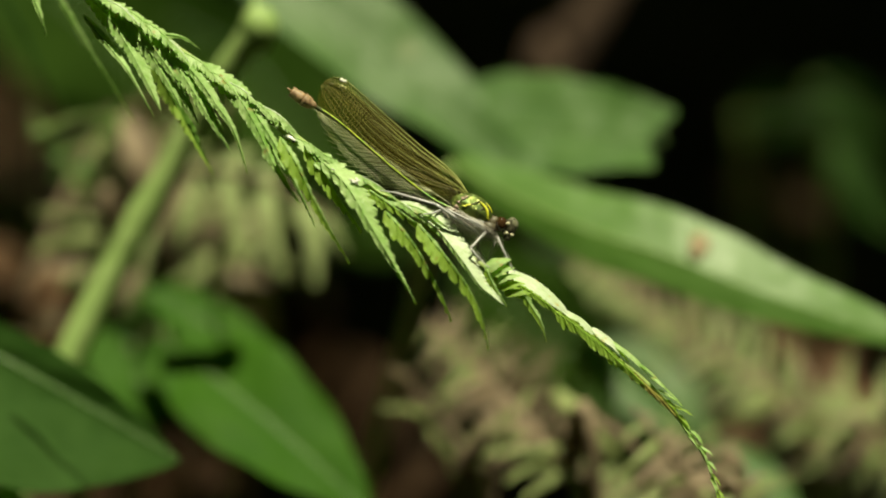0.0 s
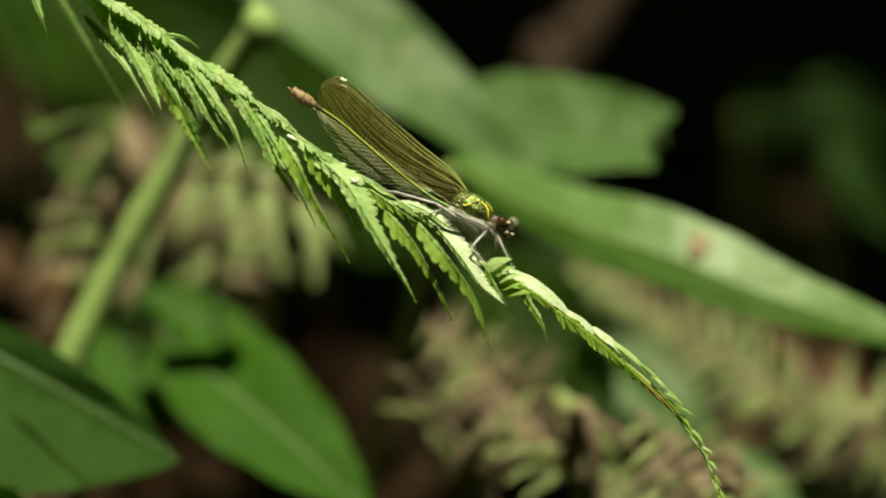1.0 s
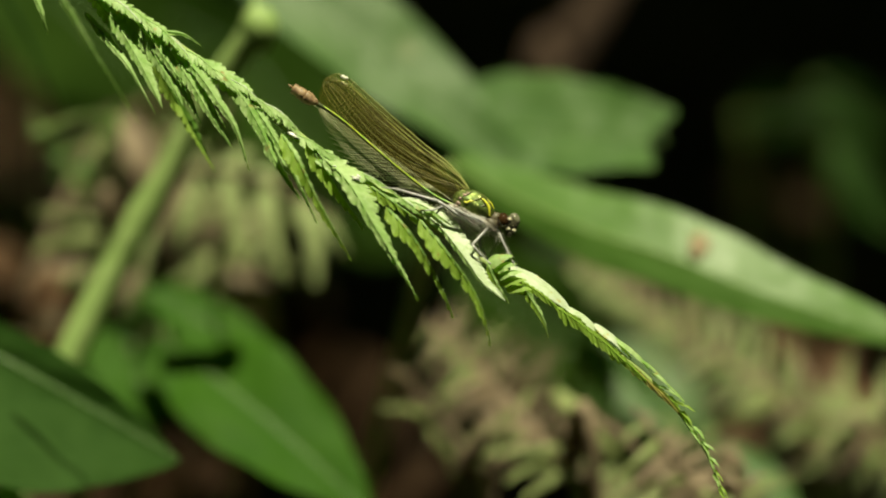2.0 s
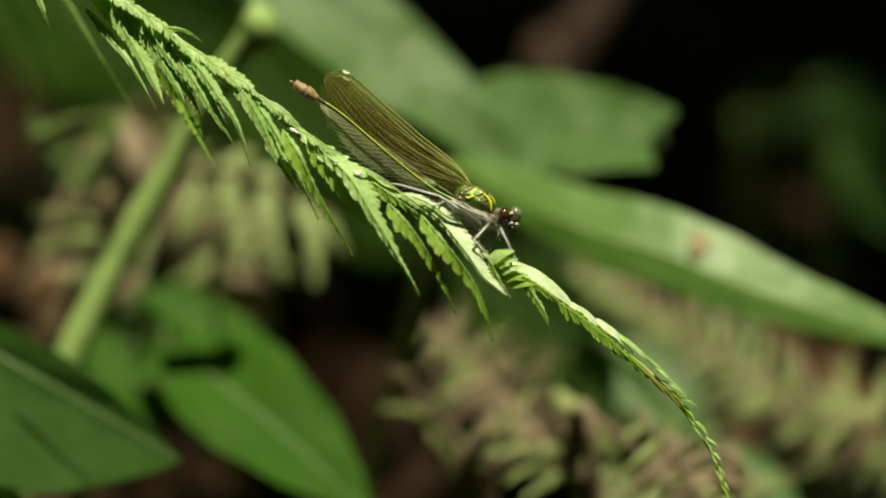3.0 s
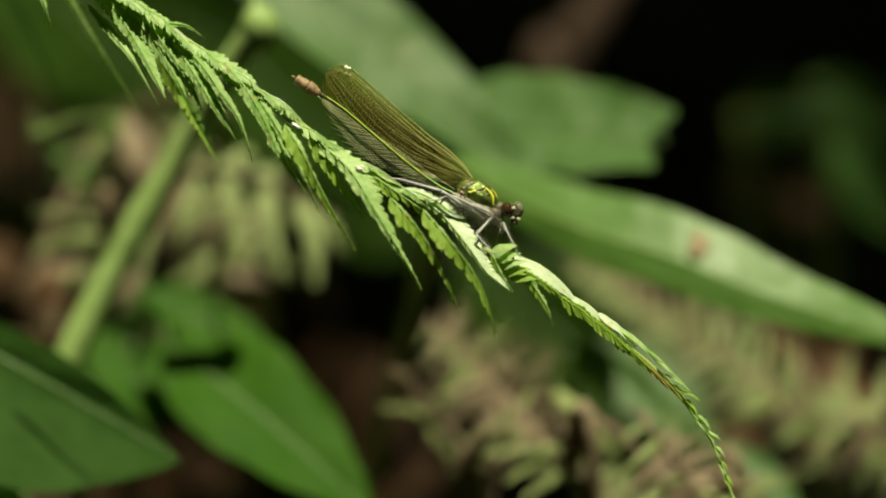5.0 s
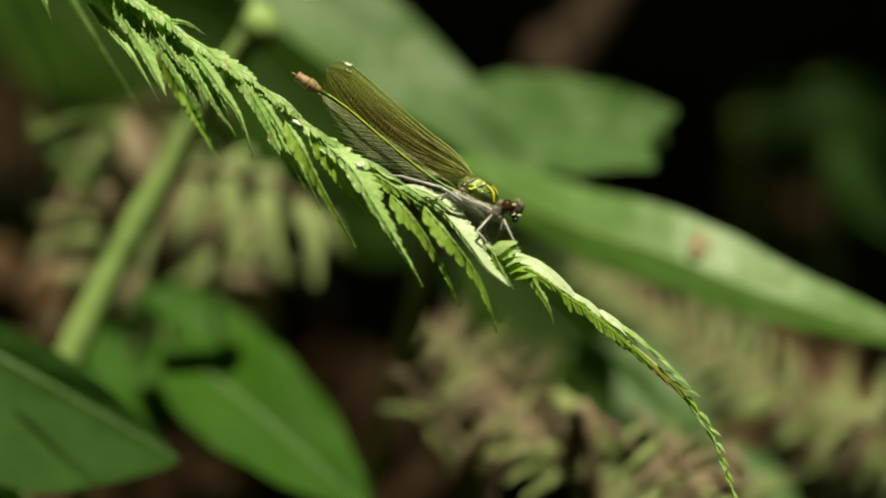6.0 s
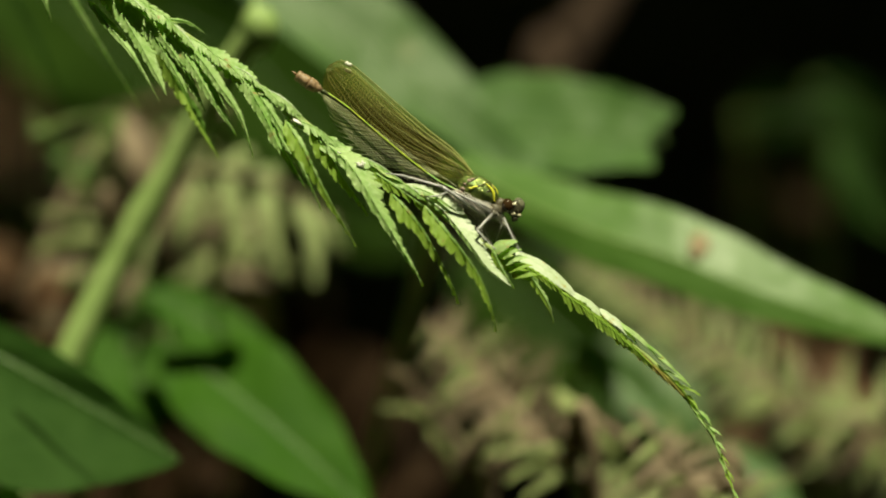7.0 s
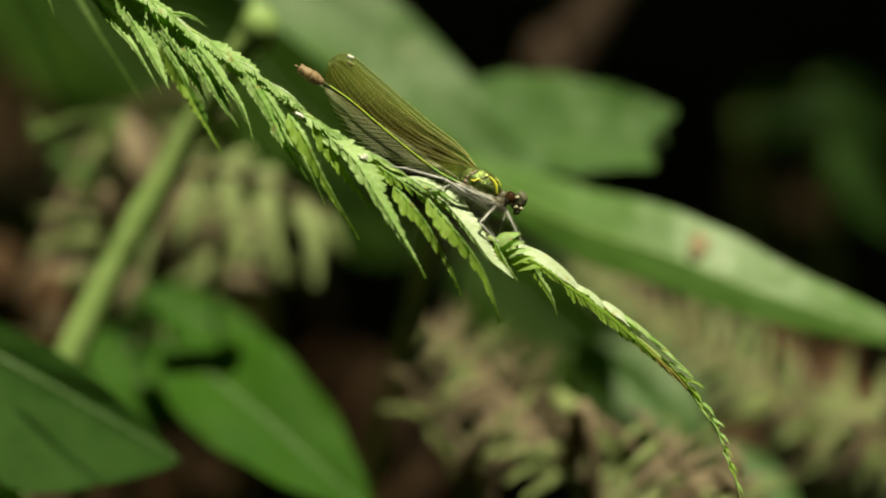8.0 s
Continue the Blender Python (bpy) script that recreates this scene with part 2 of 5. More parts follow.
def half_row(bm, path, reach, side, n, lean=58, seed=0, tail=0.8, rise=0.5, web=1.8, cup=0.18, shingle=0.13, point=0.4, loose=1.0):
    """One half of a fern pinna: overlapping toothed lobes along a costa, each reaching out along side, longest near the base."""
    rnd = random.Random(seed)
    m = len(path) - 1
    step = sum((b - a).length for a, b in zip(path, path[1:])) / n
    for i in range(n):
        t = (i + 0.5) / n
        k = min(int(t * m), m - 1)
        f = t * m - k
        c = path[k].lerp(path[k + 1], f)
        d = (path[min(k + 2, m)] - path[max(k - 1, 0)]).normalized()
        e = Vector(side)
        e = (e - d * e.dot(d)).normalized()
        up = d.cross(e)
        if up.z < 0:
            up = -up
        r = reach * min(1.0, rise + 3 * t) * ((1 - t) ** tail * 0.94 + 0.06) * (1 + loose * rnd.uniform(-0.14, 0.14))
        ang = radians(lean - 24 * t + loose * rnd.uniform(-9, 9))
        o = (d * math.cos(ang) + e * math.sin(ang)).normalized()
        wide = step * web * (1 + loose * rnd.uniform(-0.12, 0.12))
        twist = loose * rnd.uniform(-0.16, 0.16)
        lift = loose * rnd.uniform(-0.08, 0.10)

        def lobe(p, q):
            z = r * (lift * p - cup * p * p) + wide * (twist * q * p - shingle * q - 0.22 * p * (2 * q) ** 2)
            return c + o * r * p + d * wide * q * (1 - point * p) + up * z

        rim = [bm.verts.new(lobe(p * rnd.uniform(0.93, 1.06), q * rnd.uniform(0.94, 1.05))) for p, q in RIM]
        mid = [bm.verts.new(lobe(p, 0.0) - up * wide * 0.05) for p in (0.0, 0.35, 0.68)]
        s = len(rim)
        h = s // 2
        bm.faces.new((mid[0], rim[0], rim[1], mid[1]))
        bm.faces.new((mid[1], rim[s - 2], rim[s - 1], mid[0]))
        bm.faces.new((mid[1], rim[1], rim[2], mid[2]))
        bm.faces.new((mid[1], mid[2], rim[s - 3], rim[s - 2]))
        for a in range(2, s - 3):
            bm.faces.new((mid[2], rim[a], rim[a + 1]))


def blade(bm, base, tip, width, normal, sag=0.1, fold=0.25, rows=26, cols=8, shape=1.0, tooth=0.0, wave=0.03, seed=0, side=0.0, blunt=0.0, teeth=13, notch=0.0, uneven=0.0):
    """The blade of a broad leaf along a bent midrib, folded a little along it, with a wavy or toothed rim. Returns the midrib's points."""
    base, tip = Vector(base), Vector(tip)
    a, s, n = frame_of(tip - base, normal)
    length = (tip - base).length
    grid = []
    ribs = []
    for i in range(rows + 1):
        t = i / rows
        mid = base + a * length * t + n * length * sag * (4 * t * (1 - t)) + s * side * length * math.sin(math.pi * t)
        ribs.append(mid)
        half = 0.5 * width * (math.sin(math.pi * min(1, t ** (0.75 * shape) * (1 - blunt) + 0.0)) ** 0.8 + 0.015)
        if tooth:
            half *= 1 + tooth * (((t * teeth) % 1.0) - 0.5)
        line = []
        for j in range(cols + 1):
            q = 2 * j / cols - 1
            nz = noise.noise(Vector((t * 4 + seed * 7.3, q * 1.6, seed))) * wave * length
            z = abs(q) * half * fold + nz * abs(q) + 0.003 * length * math.sin(t * 34) * abs(q) * (1 - abs(q)) * 2
            line.append(bm.verts.new(mid - a * length * notch * (1 - abs(q)) * t ** 8 + s * q * half * (1 + uneven * (1 if q > 0 else -1)) * (1 + 0.08 * noise.noise(Vector((t * 5, seed * 3.1, q))))+ n * z))
        grid.append(line)
    for g, h in zip(grid, grid[1:]):
        for j in range(cols):
            bm.faces.new((g[j], g[j + 1], h[j + 1], h[j]))
    return ribs


def folded_blade(bm, rib, upper, lower, up_side, low_side, seed):
    """A long leaf folded along its rib: one half lies back, the other hangs; both taper to the ends and wave a little."""
    m = len(rib) - 1
    for reach, side in ((upper, up_side), (lower, low_side)):
        grid = []
        for i, c in enumerate(rib):
            t = i / m
            d = (rib[min(i + 1, m)] - rib[max(i - 1, 0)]).normalized()
            e = Vector(side)
            e = (e - d * e.dot(d)).normalized()
            up = d.cross(e)
            w = reach * (math.sin(math.pi * (0.04 + 0.94 * t)) ** 0.7) * (1 + 0.10 * noise.noise(Vector((t * 6, seed, reach * 90))))
            row = []
            for j in range(8):
                q = j / 7
                z = 0.10 * w * noise.noise(Vector((t * 9 + seed, q * 2, 1))) * q - 0.10 * w * q * q 
                row.append(bm.verts.new(c + e * w * q + up * z * (1 if up.z > 0 else -1)))
            grid.append(row)
        for g, h in zip(grid, grid[1:]):
            for j in range(7):
                bm.faces.new((g[j], g[j + 1], h[j + 1], h[j]))


def thing(name, label, category, group="", at=(0, 0, 0), kind=""):
    e = new(name)
    e.location = at
    e.empty_display_size = 0.01
    return tagged(e, label, category, group, kind)


# ---- ground ----
def ground():
    bm = bmesh.new()
    radii = [0.0, 0.1, 0.2, 0.32, 0.45, 0.6, 0.8, 1.0, 1.25, 1.5, 1.8, 2.2, 2.7, 3.3, 4.2, 5.5, 8, 14, 30, 80, 300, 1500]
    rings = []
    for r in radii[1:]:
        ring = []
        for k in range(64):
            a = 2 * math.pi * k / 64
            x, y = r * math.cos(a), 0.7 + r * math.sin(a)
            z = 0.03 * noise.noise(Vector((x * 3, y * 3, 0))) + 0.015 * noise.noise(Vector((x * 11, y * 11, 4))) if r < 60 else 0
            ring.append(bm.verts.new((x, y, z - 0.03)))
        rings.append(ring)
    c = bm.verts.new((0, 0.7, -0.03))
    for k in range(64):
        bm.faces.new((c, rings[0][k], rings[0][(k + 1) % 64]))
    for r, s in zip(rings, rings[1:]):
        for k in range(64):
            bm.faces.new((r[k], s[k], s[(k + 1) % 64], r[(k + 1) % 64]))
    tagged(part("ground", bm, M_HUMUS), "dark brown woodland soil in shade", "ground", kind="structure")


def litter():
    """Curled dead leaves scattered over the soil."""
    bm = bmesh.new()
    rnd = random.Random(5)
    for k in range(900):
        x, y = rnd.uniform(-1.0, 1.0), rnd.uniform(-0.2, 2.6)
        l = rnd.uniform(0.03, 0.075)
        a = rnd.uniform(0, 6.283)
        base = Vector((x, y, rnd.uniform(-0.015, 0.02)))
        tip = base + Vector((math.cos(a), math.sin(a), rnd.uniform(-0.25, 0.35))) * l
        blade(bm, base, tip, l * rnd.uniform(0.4, 0.65), (rnd.uniform(-0.6, 0.6), rnd.uniform(-0.6, 0.6), 1), rnd.uniform(-0.1, 0.15), rnd.uniform(-0.2, 0.6), 5, 4, wave=0.12, seed=k)
    tagged(part("leaf_litter", bm, M_LITTER), "brown curled dead leaves scattered over soil", "leaf litter", kind="stuff")


ground()
litter()


# ---- tree above, out of view, whose crown shades the wood floor ----
def tree():
    t = thing("tree", "dark green broadleaved tree shading the floor", "tree", at=(1.6, -2.2, 0))
    bm = bmesh.new()
    o = Vector((1.6, -2.2, 0))
    trunk = spline([(0, 0, -0.05), (0.05, 0.05, 1.2), (-0.05, 0.2, 2.6), (-0.2, 0.5, 4.2)], 16)
    tube(bm, trunk, [0.20 * (1 - k / 22) + (0.08 if k == 0 else 0) for k in range(17)], 12)
    part("trunk", bm, M_BARK, t)
    rnd = random.Random(11)
    for k in range(9):
        a = 0.7 * k + 0.4
        bm = bmesh.new()
        s = trunk[8 + k % 8]
        if k in (2, 3):
            a += 2.2
        e = s + Vector((math.cos(a) * 2.3 - 0.9, math.sin(a) * 2.3 + 1.6, rnd.uniform(0.2, 1.0)))
        limb = spline([s, s.lerp(e, 0.5) + Vector((0, 0, 0.25)), e], 8)
        tube(bm, limb, [0.06 * (1 - i / 10) for i in range(9)], 7)
        part("limb", bm, M_BARK, t)
    bm = bmesh.new()
    for k in range(14000):
        c = Vector((rnd.uniform(-5.5, 5.5), rnd.uniform(-5, 6), rnd.uniform(2.4, 4.6)))
        l = rnd.uniform(0.20, 0.36)
        d = Vector((rnd.uniform(-1, 1), rnd.uniform(-1, 1), rnd.uniform(-0.5, 0.2))).normalized()
        mid = c + d * l * 0.5
        foot = mid - SUN * ((mid.z - 0.36) / SUN.z)
        wide = l * 0.5 * (1 + 0.3 * noise.noise(foot * 6))
        if math.hypot((foot.x - 0.01) / (0.27 + wide), (foot.y - 0.10) / (0.20 + wide)) < 1:
            continue
        blade(bm, c - o, c + d * l - o, l * 0.6, (rnd.uniform(-0.4, 0.4), rnd.uniform(-0.4, 0.4), 1), 0.08, 0.2, 4, 2, seed=k)
    crown = part("crown", bm, M_CROWN, t)
    return t


tree()


def wood_edge():
    """Dense undergrowth and trunks all round, which close the clearing."""
    bm = bmesh.new()
    rows = []
    for j in range(13):
        z = -0.1 + 5.6 * j / 12
        row = []
        for k in range(96):
            a = 2 * math.pi * k / 96
            r = 6.4 + 0.9 * noise.noise(Vector((math.cos(a) * 5, math.sin(a) * 5, z * 1.4))) + 0.3 * noise.noise(Vector((a * 19, z * 4, 2)))
            row.append(bm.verts.new((r * math.cos(a), 0.6 + r * math.sin(a), z)))
        rows.append(row)
    for g, h in zip(rows, rows[1:]):
        for k in range(96):
            bm.faces.new((g[k], h[k], h[(k + 1) % 96], g[(k + 1) % 96]))
    tagged(part("backdrop", bm, M_CROWN, smooth=False), "dark green wall of woodland undergrowth", "undergrowth", kind="structure")


wood_edge()


# ---- the fern frond on which the insect sits ----
BASE = pose(0, 0, HEIGHT, -TILT, 0, 0)
frond = thing("fern_frond", "bright yellow-green young fern frond, arching and drooping", "fern frond")
frond.matrix_basis = BASE


def fern_subject():
    line = [(-0.3892, 0.1500, -0.5289), (-0.3631, 0.1100, -0.2542), (-0.2944, 0.0600, -0.0284), (-0.2165, 0.0400, 0.0736), (-0.1330, 0.0220, 0.0798), (-0.0767, 0.0110, 0.0540), (-0.0598, 0.0070, 0.0432), (-0.0443, 0.0035, 0.0333), (-0.0321, 0.0010, 0.0243), (-0.0184, 0.0000, 0.0139), (-0.0064, 0.0000, 0.0069),
            (0.0056, 0.0000, -0.0021), (0.0146, 0.0000, -0.0067), (0.0231, 0.0000, -0.0131), (0.0316, 0.0000, -0.0199), (0.0366, 0.0000, -0.0243), (0.0408, 0.0000, -0.0287), (0.0438, 0.0000, -0.0331), (0.0462, 0.0000, -0.0367), (0.0478, 0.0000, -0.0405), (0.0494, 0.0000, -0.0449), (0.0506, 0.0000, -0.0509)]
    path = spline(line, 210)
    bm = bmesh.new()
    tube(bm, path, [0.0012 * (1 - k / 220) ** 1.4 + 0.00018 for k in range(211)], 8)
    part("rachis", bm, M_RACHIS, frond, "pale green grooved rachis")

    lit = (0.58, 0.52, 0.62)
    flat = (0.60, 0.35, 0.68)
    over = (0.25, 0.92, 0.22)
    drape = (-0.42, -0.55, -0.55)
    hang = (-0.62, -0.30, -0.60)
    under = (-0.66, -0.36, -0.50)

    def add(points, upper=None, lower=None, costa=0.00022, seed=0, top=M_FERN, low=M_FERN, label="", **more):
        """A pinna: a costa with a half that faces the light and a half that hangs; each half is (reach, side, lobes)."""
        path = spline(points, 28)
        bm = bmesh.new()
        tube(bm, path, [costa * (1.05 - k / 29) for k in range(29)], 5)
        if upper:
            half_row(bm, path, upper[0], upper[1], upper[2], seed=seed, **more)
        ob = part("pinna", bm, top, frond, label)
        # many hanging halves get the deeper green, so their shade is partly colour
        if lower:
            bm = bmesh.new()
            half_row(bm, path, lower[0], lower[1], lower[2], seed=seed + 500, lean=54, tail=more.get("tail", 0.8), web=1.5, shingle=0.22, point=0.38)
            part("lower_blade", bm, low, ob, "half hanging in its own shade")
        return ob

    # far-side pinnae, hanging behind the rachis; their shaded, lit-through look is partly in the colour
    # the first one's upper half is darkened by colour, as if in shade
    add(((-0.0530, 0.0100, 0.0347), (-0.0487, 0.0110, 0.0271), (-0.0455, 0.0130, 0.0207), (-0.0418, 0.0150, 0.0138)), (0.0028, flat, 13), (0.0030, hang, 13), seed=1, top=M_FERNDARK, low=M_FERNSHADE)
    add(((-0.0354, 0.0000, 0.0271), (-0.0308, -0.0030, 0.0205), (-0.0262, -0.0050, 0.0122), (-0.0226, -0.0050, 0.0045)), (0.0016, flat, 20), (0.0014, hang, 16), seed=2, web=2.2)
    add(((-0.0284, -0.0050, 0.0193), (-0.0256, -0.0080, 0.0149), (-0.0223, -0.0080, 0.0082), (-0.0199, -0.0080, 0.0038), (-0.0164, -0.0080, -0.0022)), (0.0012, flat, 16), (0.0038, under, 11), seed=3, top=M_FERN, low=M_FERNSHADE, tail=1.25)
    add(((-0.0239, -0.0010, 0.0179), (-0.0211, -0.0020, 0.0136), (-0.0183, -0.0030, 0.0089), (-0.0143, -0.0030, 0.0033)), None, (0.0032, under, 9), seed=4, low=M_FERNSHADE, tail=0.6)
    add(((-0.0099, -0.0060, 0.0064), (-0.0069, -0.0080, 0.0031), (-0.0040, -0.0080, -0.0009), (-0.0006, -0.0080, -0.0073), (0.0014, -0.0080, -0.0120)), (0.0007, flat, 15), (0.0036, under, 11), seed=5, low=M_FERNSHADE, tail=1.0)
    add(((-0.0042, -0.0060, 0.0043), (-0.0002, -0.0090, -0.0005), (0.0043, -0.0090, -0.0066), (0.0066, -0.0090, -0.0115), (0.0080, -0.0090, -0.0169)), (0.0006, flat, 15), (0.0036, under, 12), seed=6, low=M_FERNSHADE, tail=0.95)
    add(((0.0077, -0.0040, -0.0037), (0.0091, -0.0040, -0.0067), (0.0112, -0.0040, -0.0099)), (0.0009, flat, 8), (0.0014, hang, 8), seed=7, low=M_FERNSHADE)
    add(((0.0137, -0.0030, -0.0071), (0.0159, -0.0030, -0.0106), (0.0173, -0.0030, -0.0130), (0.0182, -0.0030, -0.0159)), (0.0011, flat, 10), (0.0014, hang, 9), seed=8, low=M_FERNSHADE)
    add(((-0.0129, -0.0020, 0.0103), (-0.0094, -0.0020, 0.0079), (-0.0042, -0.0020, 0.0039), (-0.0024, -0.0020, 0.0001)), (0.0008, flat, 9), (0.0026, under, 8), seed=9, low=M_FERNSHADE)
    # near-side pinnae, draped over the rachis and drooping forward
    add(((-0.0648, 0.0040, 0.0468), (-0.0589, 0.0010, 0.0406), (-0.0551, -0.0010, 0.0348), (-0.0523, -0.0030, 0.0298), (-0.0499, -0.0040, 0.0250)), (0.0056, lit, 30), (0.0026, hang, 22), seed=20, web=2.6, shingle=0.06, point=0.3, loose=0.6)
    add(((-0.0637, 0.0030, 0.0413), (-0.0589, 0.0010, 0.0356), (-0.0554, -0.0020, 0.0312), (-0.0511, -0.0030, 0.0238)), (0.0018, lit, 30), (0.0012, hang, 22), seed=21, web=2.6, shingle=0.06, point=0.3, loose=0.6)
    add(((-0.0569, 0.0030, 0.0425), (-0.0500, 0.0010, 0.0362), (-0.0453, -0.0020, 0.0298), (-0.0416, -0.0030, 0.0238), (-0.0378, -0.0040, 0.0180)), (0.0044, lit, 30), (0.0030, hang, 22), seed=22, web=2.6, shingle=0.06, point=0.3, loose=0.6)
    add(((-0.0493, 0.0010, 0.0364), (-0.0437, -0.0020, 0.0308), (-0.0399, -0.0040, 0.0255), (-0.0367, -0.0050, 0.0207), (-0.0344, -0.0050, 0.0138)), (0.0026, lit, 28), (0.0016, hang, 20), seed=23, web=2.6, shingle=0.06, point=0.3, loose=0.6)
    add(((-0.0433, 0.0020, 0.0330), (-0.0371, -0.0010, 0.0281), (-0.0330, -0.0030, 0.0218), (-0.0298, -0.0040, 0.0150), (-0.0256, -0.0050, 0.0086)), (0.0040, lit, 30), (0.0030, hang, 22), seed=24, web=2.6, shingle=0.06, point=0.3, loose=0.6)
    add(((-0.0228, -0.0010, 0.0167), (-0.0171, -0.0050, 0.0114), (-0.0128, -0.0080, 0.0044), (-0.0093, -0.0090, -0.0015), (-0.0050, -0.0090, -0.0088)), (0.0052, lit, 26), (0.0026, hang, 14), seed=25, tail=0.95, web=2.3, shingle=0.08, loose=0.8)
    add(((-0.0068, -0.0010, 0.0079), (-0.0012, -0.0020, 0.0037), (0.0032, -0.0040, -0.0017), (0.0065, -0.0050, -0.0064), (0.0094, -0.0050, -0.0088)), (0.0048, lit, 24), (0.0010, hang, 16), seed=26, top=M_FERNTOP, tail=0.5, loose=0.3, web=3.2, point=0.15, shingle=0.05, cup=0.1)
    add(((-0.0619, 0.0030, 0.0453), (-0.0544, 0.0000, 0.0393), (-0.0491, -0.0010, 0.0328), (-0.0451, -0.0020, 0.0268)), (0.0040, lit, 30), (0.0024, hang, 22), seed=27, web=2.6, shingle=0.06, point=0.3, loose=0.6)
    add(((-0.0536, 0.0020, 0.0398), (-0.0472, 0.0000, 0.0329), (-0.0431, -0.0010, 0.0275), (-0.0389, -0.0020, 0.0214)), (0.0034, lit, 30), (0.0024, hang, 22), seed=28, web=2.6, shingle=0.06, point=0.3, loose=0.6)
    add(((-0.0397, 0.0020, 0.0300), (-0.0344, 0.0000, 0.0245), (-0.0310, -0.0010, 0.0189), (-0.0275, -0.0020, 0.0129)), (0.0034, lit, 30), (0.0022, hang, 22), seed=29, web=2.6, shingle=0.06, point=0.3, loose=0.6)
    add(((-0.0600, 0.0020, 0.0438), (-0.0536, 0.0000, 0.0371), (-0.0495, -0.0010, 0.0309), (-0.0464, -0.0020, 0.0254)), (0.0050, lit, 28), (0.0028, hang, 20), seed=35, web=2.6, shingle=0.06, point=0.3, loose=0.6)
    add(((-0.0554, 0.0020, 0.0402), (-0.0508, 0.0000, 0.0349), (-0.0465, -0.0010, 0.0281), (-0.0431, -0.0020, 0.0218)), (0.0040, lit, 28), (0.0026, hang, 20), seed=36, web=2.6, shingle=0.06, point=0.3, loose=0.6)
    # pinnae that lie forward along the rachis and overlap
    for k, (px, py, qx, qy, w) in enumerate(RIDGE):
        b, e = Vector((px, 0.004 - 0.004 * min(1, max(0, (px + 0.07) / 0.05)), py)), Vector((qx, -0.002, qy))
        mid = b.lerp(e, 0.5) + Vector((0.0004, -0.0006, 0.0006))
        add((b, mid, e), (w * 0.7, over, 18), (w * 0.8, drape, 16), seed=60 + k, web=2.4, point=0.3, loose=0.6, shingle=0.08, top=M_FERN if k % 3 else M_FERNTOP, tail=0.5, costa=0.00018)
    # small pinna standing off the upper side, and dim ones hanging from the stem nearer its root
    add(((-0.0494, 0.0020, 0.0382), (-0.0460, 0.0020, 0.0375), (-0.0433, 0.0020, 0.0357)), (0.0007, flat, 9), (0.0009, hang, 9), seed=30)
    add(((-0.0745, -0.0040, 0.0498), (-0.0720, -0.0050, 0.0445), (-0.0705, -0.0060, 0.0409), (-0.0695, -0.0060, 0.0377)), (0.0016, flat, 9), (0.0014, hang, 9), seed=31)
    add(((-0.0732, 0.0280, 0.0503), (-0.0686, 0.0280, 0.0427), (-0.0650, 0.0280, 0.0365), (-0.0612, 0.0280, 0.0304), (-0.0569, 0.0280, 0.0235)), (0.0010, flat, 16), (0.0010, hang, 15), seed=32)
    # the farthest takes the dark leaf colour in place of the shade it hangs in
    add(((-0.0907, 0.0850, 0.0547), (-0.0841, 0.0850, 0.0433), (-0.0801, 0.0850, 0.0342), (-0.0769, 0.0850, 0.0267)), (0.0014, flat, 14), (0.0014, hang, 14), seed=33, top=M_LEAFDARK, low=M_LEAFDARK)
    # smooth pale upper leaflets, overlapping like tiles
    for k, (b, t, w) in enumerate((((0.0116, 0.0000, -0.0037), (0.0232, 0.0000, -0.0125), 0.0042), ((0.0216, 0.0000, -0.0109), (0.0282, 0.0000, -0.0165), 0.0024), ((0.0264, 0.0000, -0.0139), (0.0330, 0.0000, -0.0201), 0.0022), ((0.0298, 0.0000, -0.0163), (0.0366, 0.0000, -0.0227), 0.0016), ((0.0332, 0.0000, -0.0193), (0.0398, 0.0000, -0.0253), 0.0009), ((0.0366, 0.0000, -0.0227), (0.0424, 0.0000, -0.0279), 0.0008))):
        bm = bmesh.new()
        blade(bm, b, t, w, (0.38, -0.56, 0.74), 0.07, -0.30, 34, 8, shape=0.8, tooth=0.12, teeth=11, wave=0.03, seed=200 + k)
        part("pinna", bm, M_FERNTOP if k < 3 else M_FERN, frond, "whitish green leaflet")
    # toothed lower leaflets folded under them; the first four have shade put into their green
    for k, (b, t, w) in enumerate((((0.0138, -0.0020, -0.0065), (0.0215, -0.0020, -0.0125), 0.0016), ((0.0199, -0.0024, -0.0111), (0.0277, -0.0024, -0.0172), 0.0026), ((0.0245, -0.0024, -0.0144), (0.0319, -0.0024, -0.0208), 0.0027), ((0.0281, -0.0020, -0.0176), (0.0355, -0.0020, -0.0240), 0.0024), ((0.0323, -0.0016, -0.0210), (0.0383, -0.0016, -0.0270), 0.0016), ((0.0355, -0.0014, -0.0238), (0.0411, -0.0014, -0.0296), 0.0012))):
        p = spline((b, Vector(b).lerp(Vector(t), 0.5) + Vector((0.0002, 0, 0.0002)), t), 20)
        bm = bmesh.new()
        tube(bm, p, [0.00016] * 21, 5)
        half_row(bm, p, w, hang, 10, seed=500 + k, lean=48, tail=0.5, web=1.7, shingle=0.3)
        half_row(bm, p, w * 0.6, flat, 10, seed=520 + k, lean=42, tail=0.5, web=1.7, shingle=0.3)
        part("pinna", bm, M_FERNSHADE if k < 4 else M_FERNRUST, frond, "olive green toothed leaflet" if k < 4 else "rust-tinged toothed leaflet")
    # tiny leaflets down the drooping tip
    rnd = random.Random(12)
    for i, (b, e, w) in enumerate(TIPS):
        bm = bmesh.new()
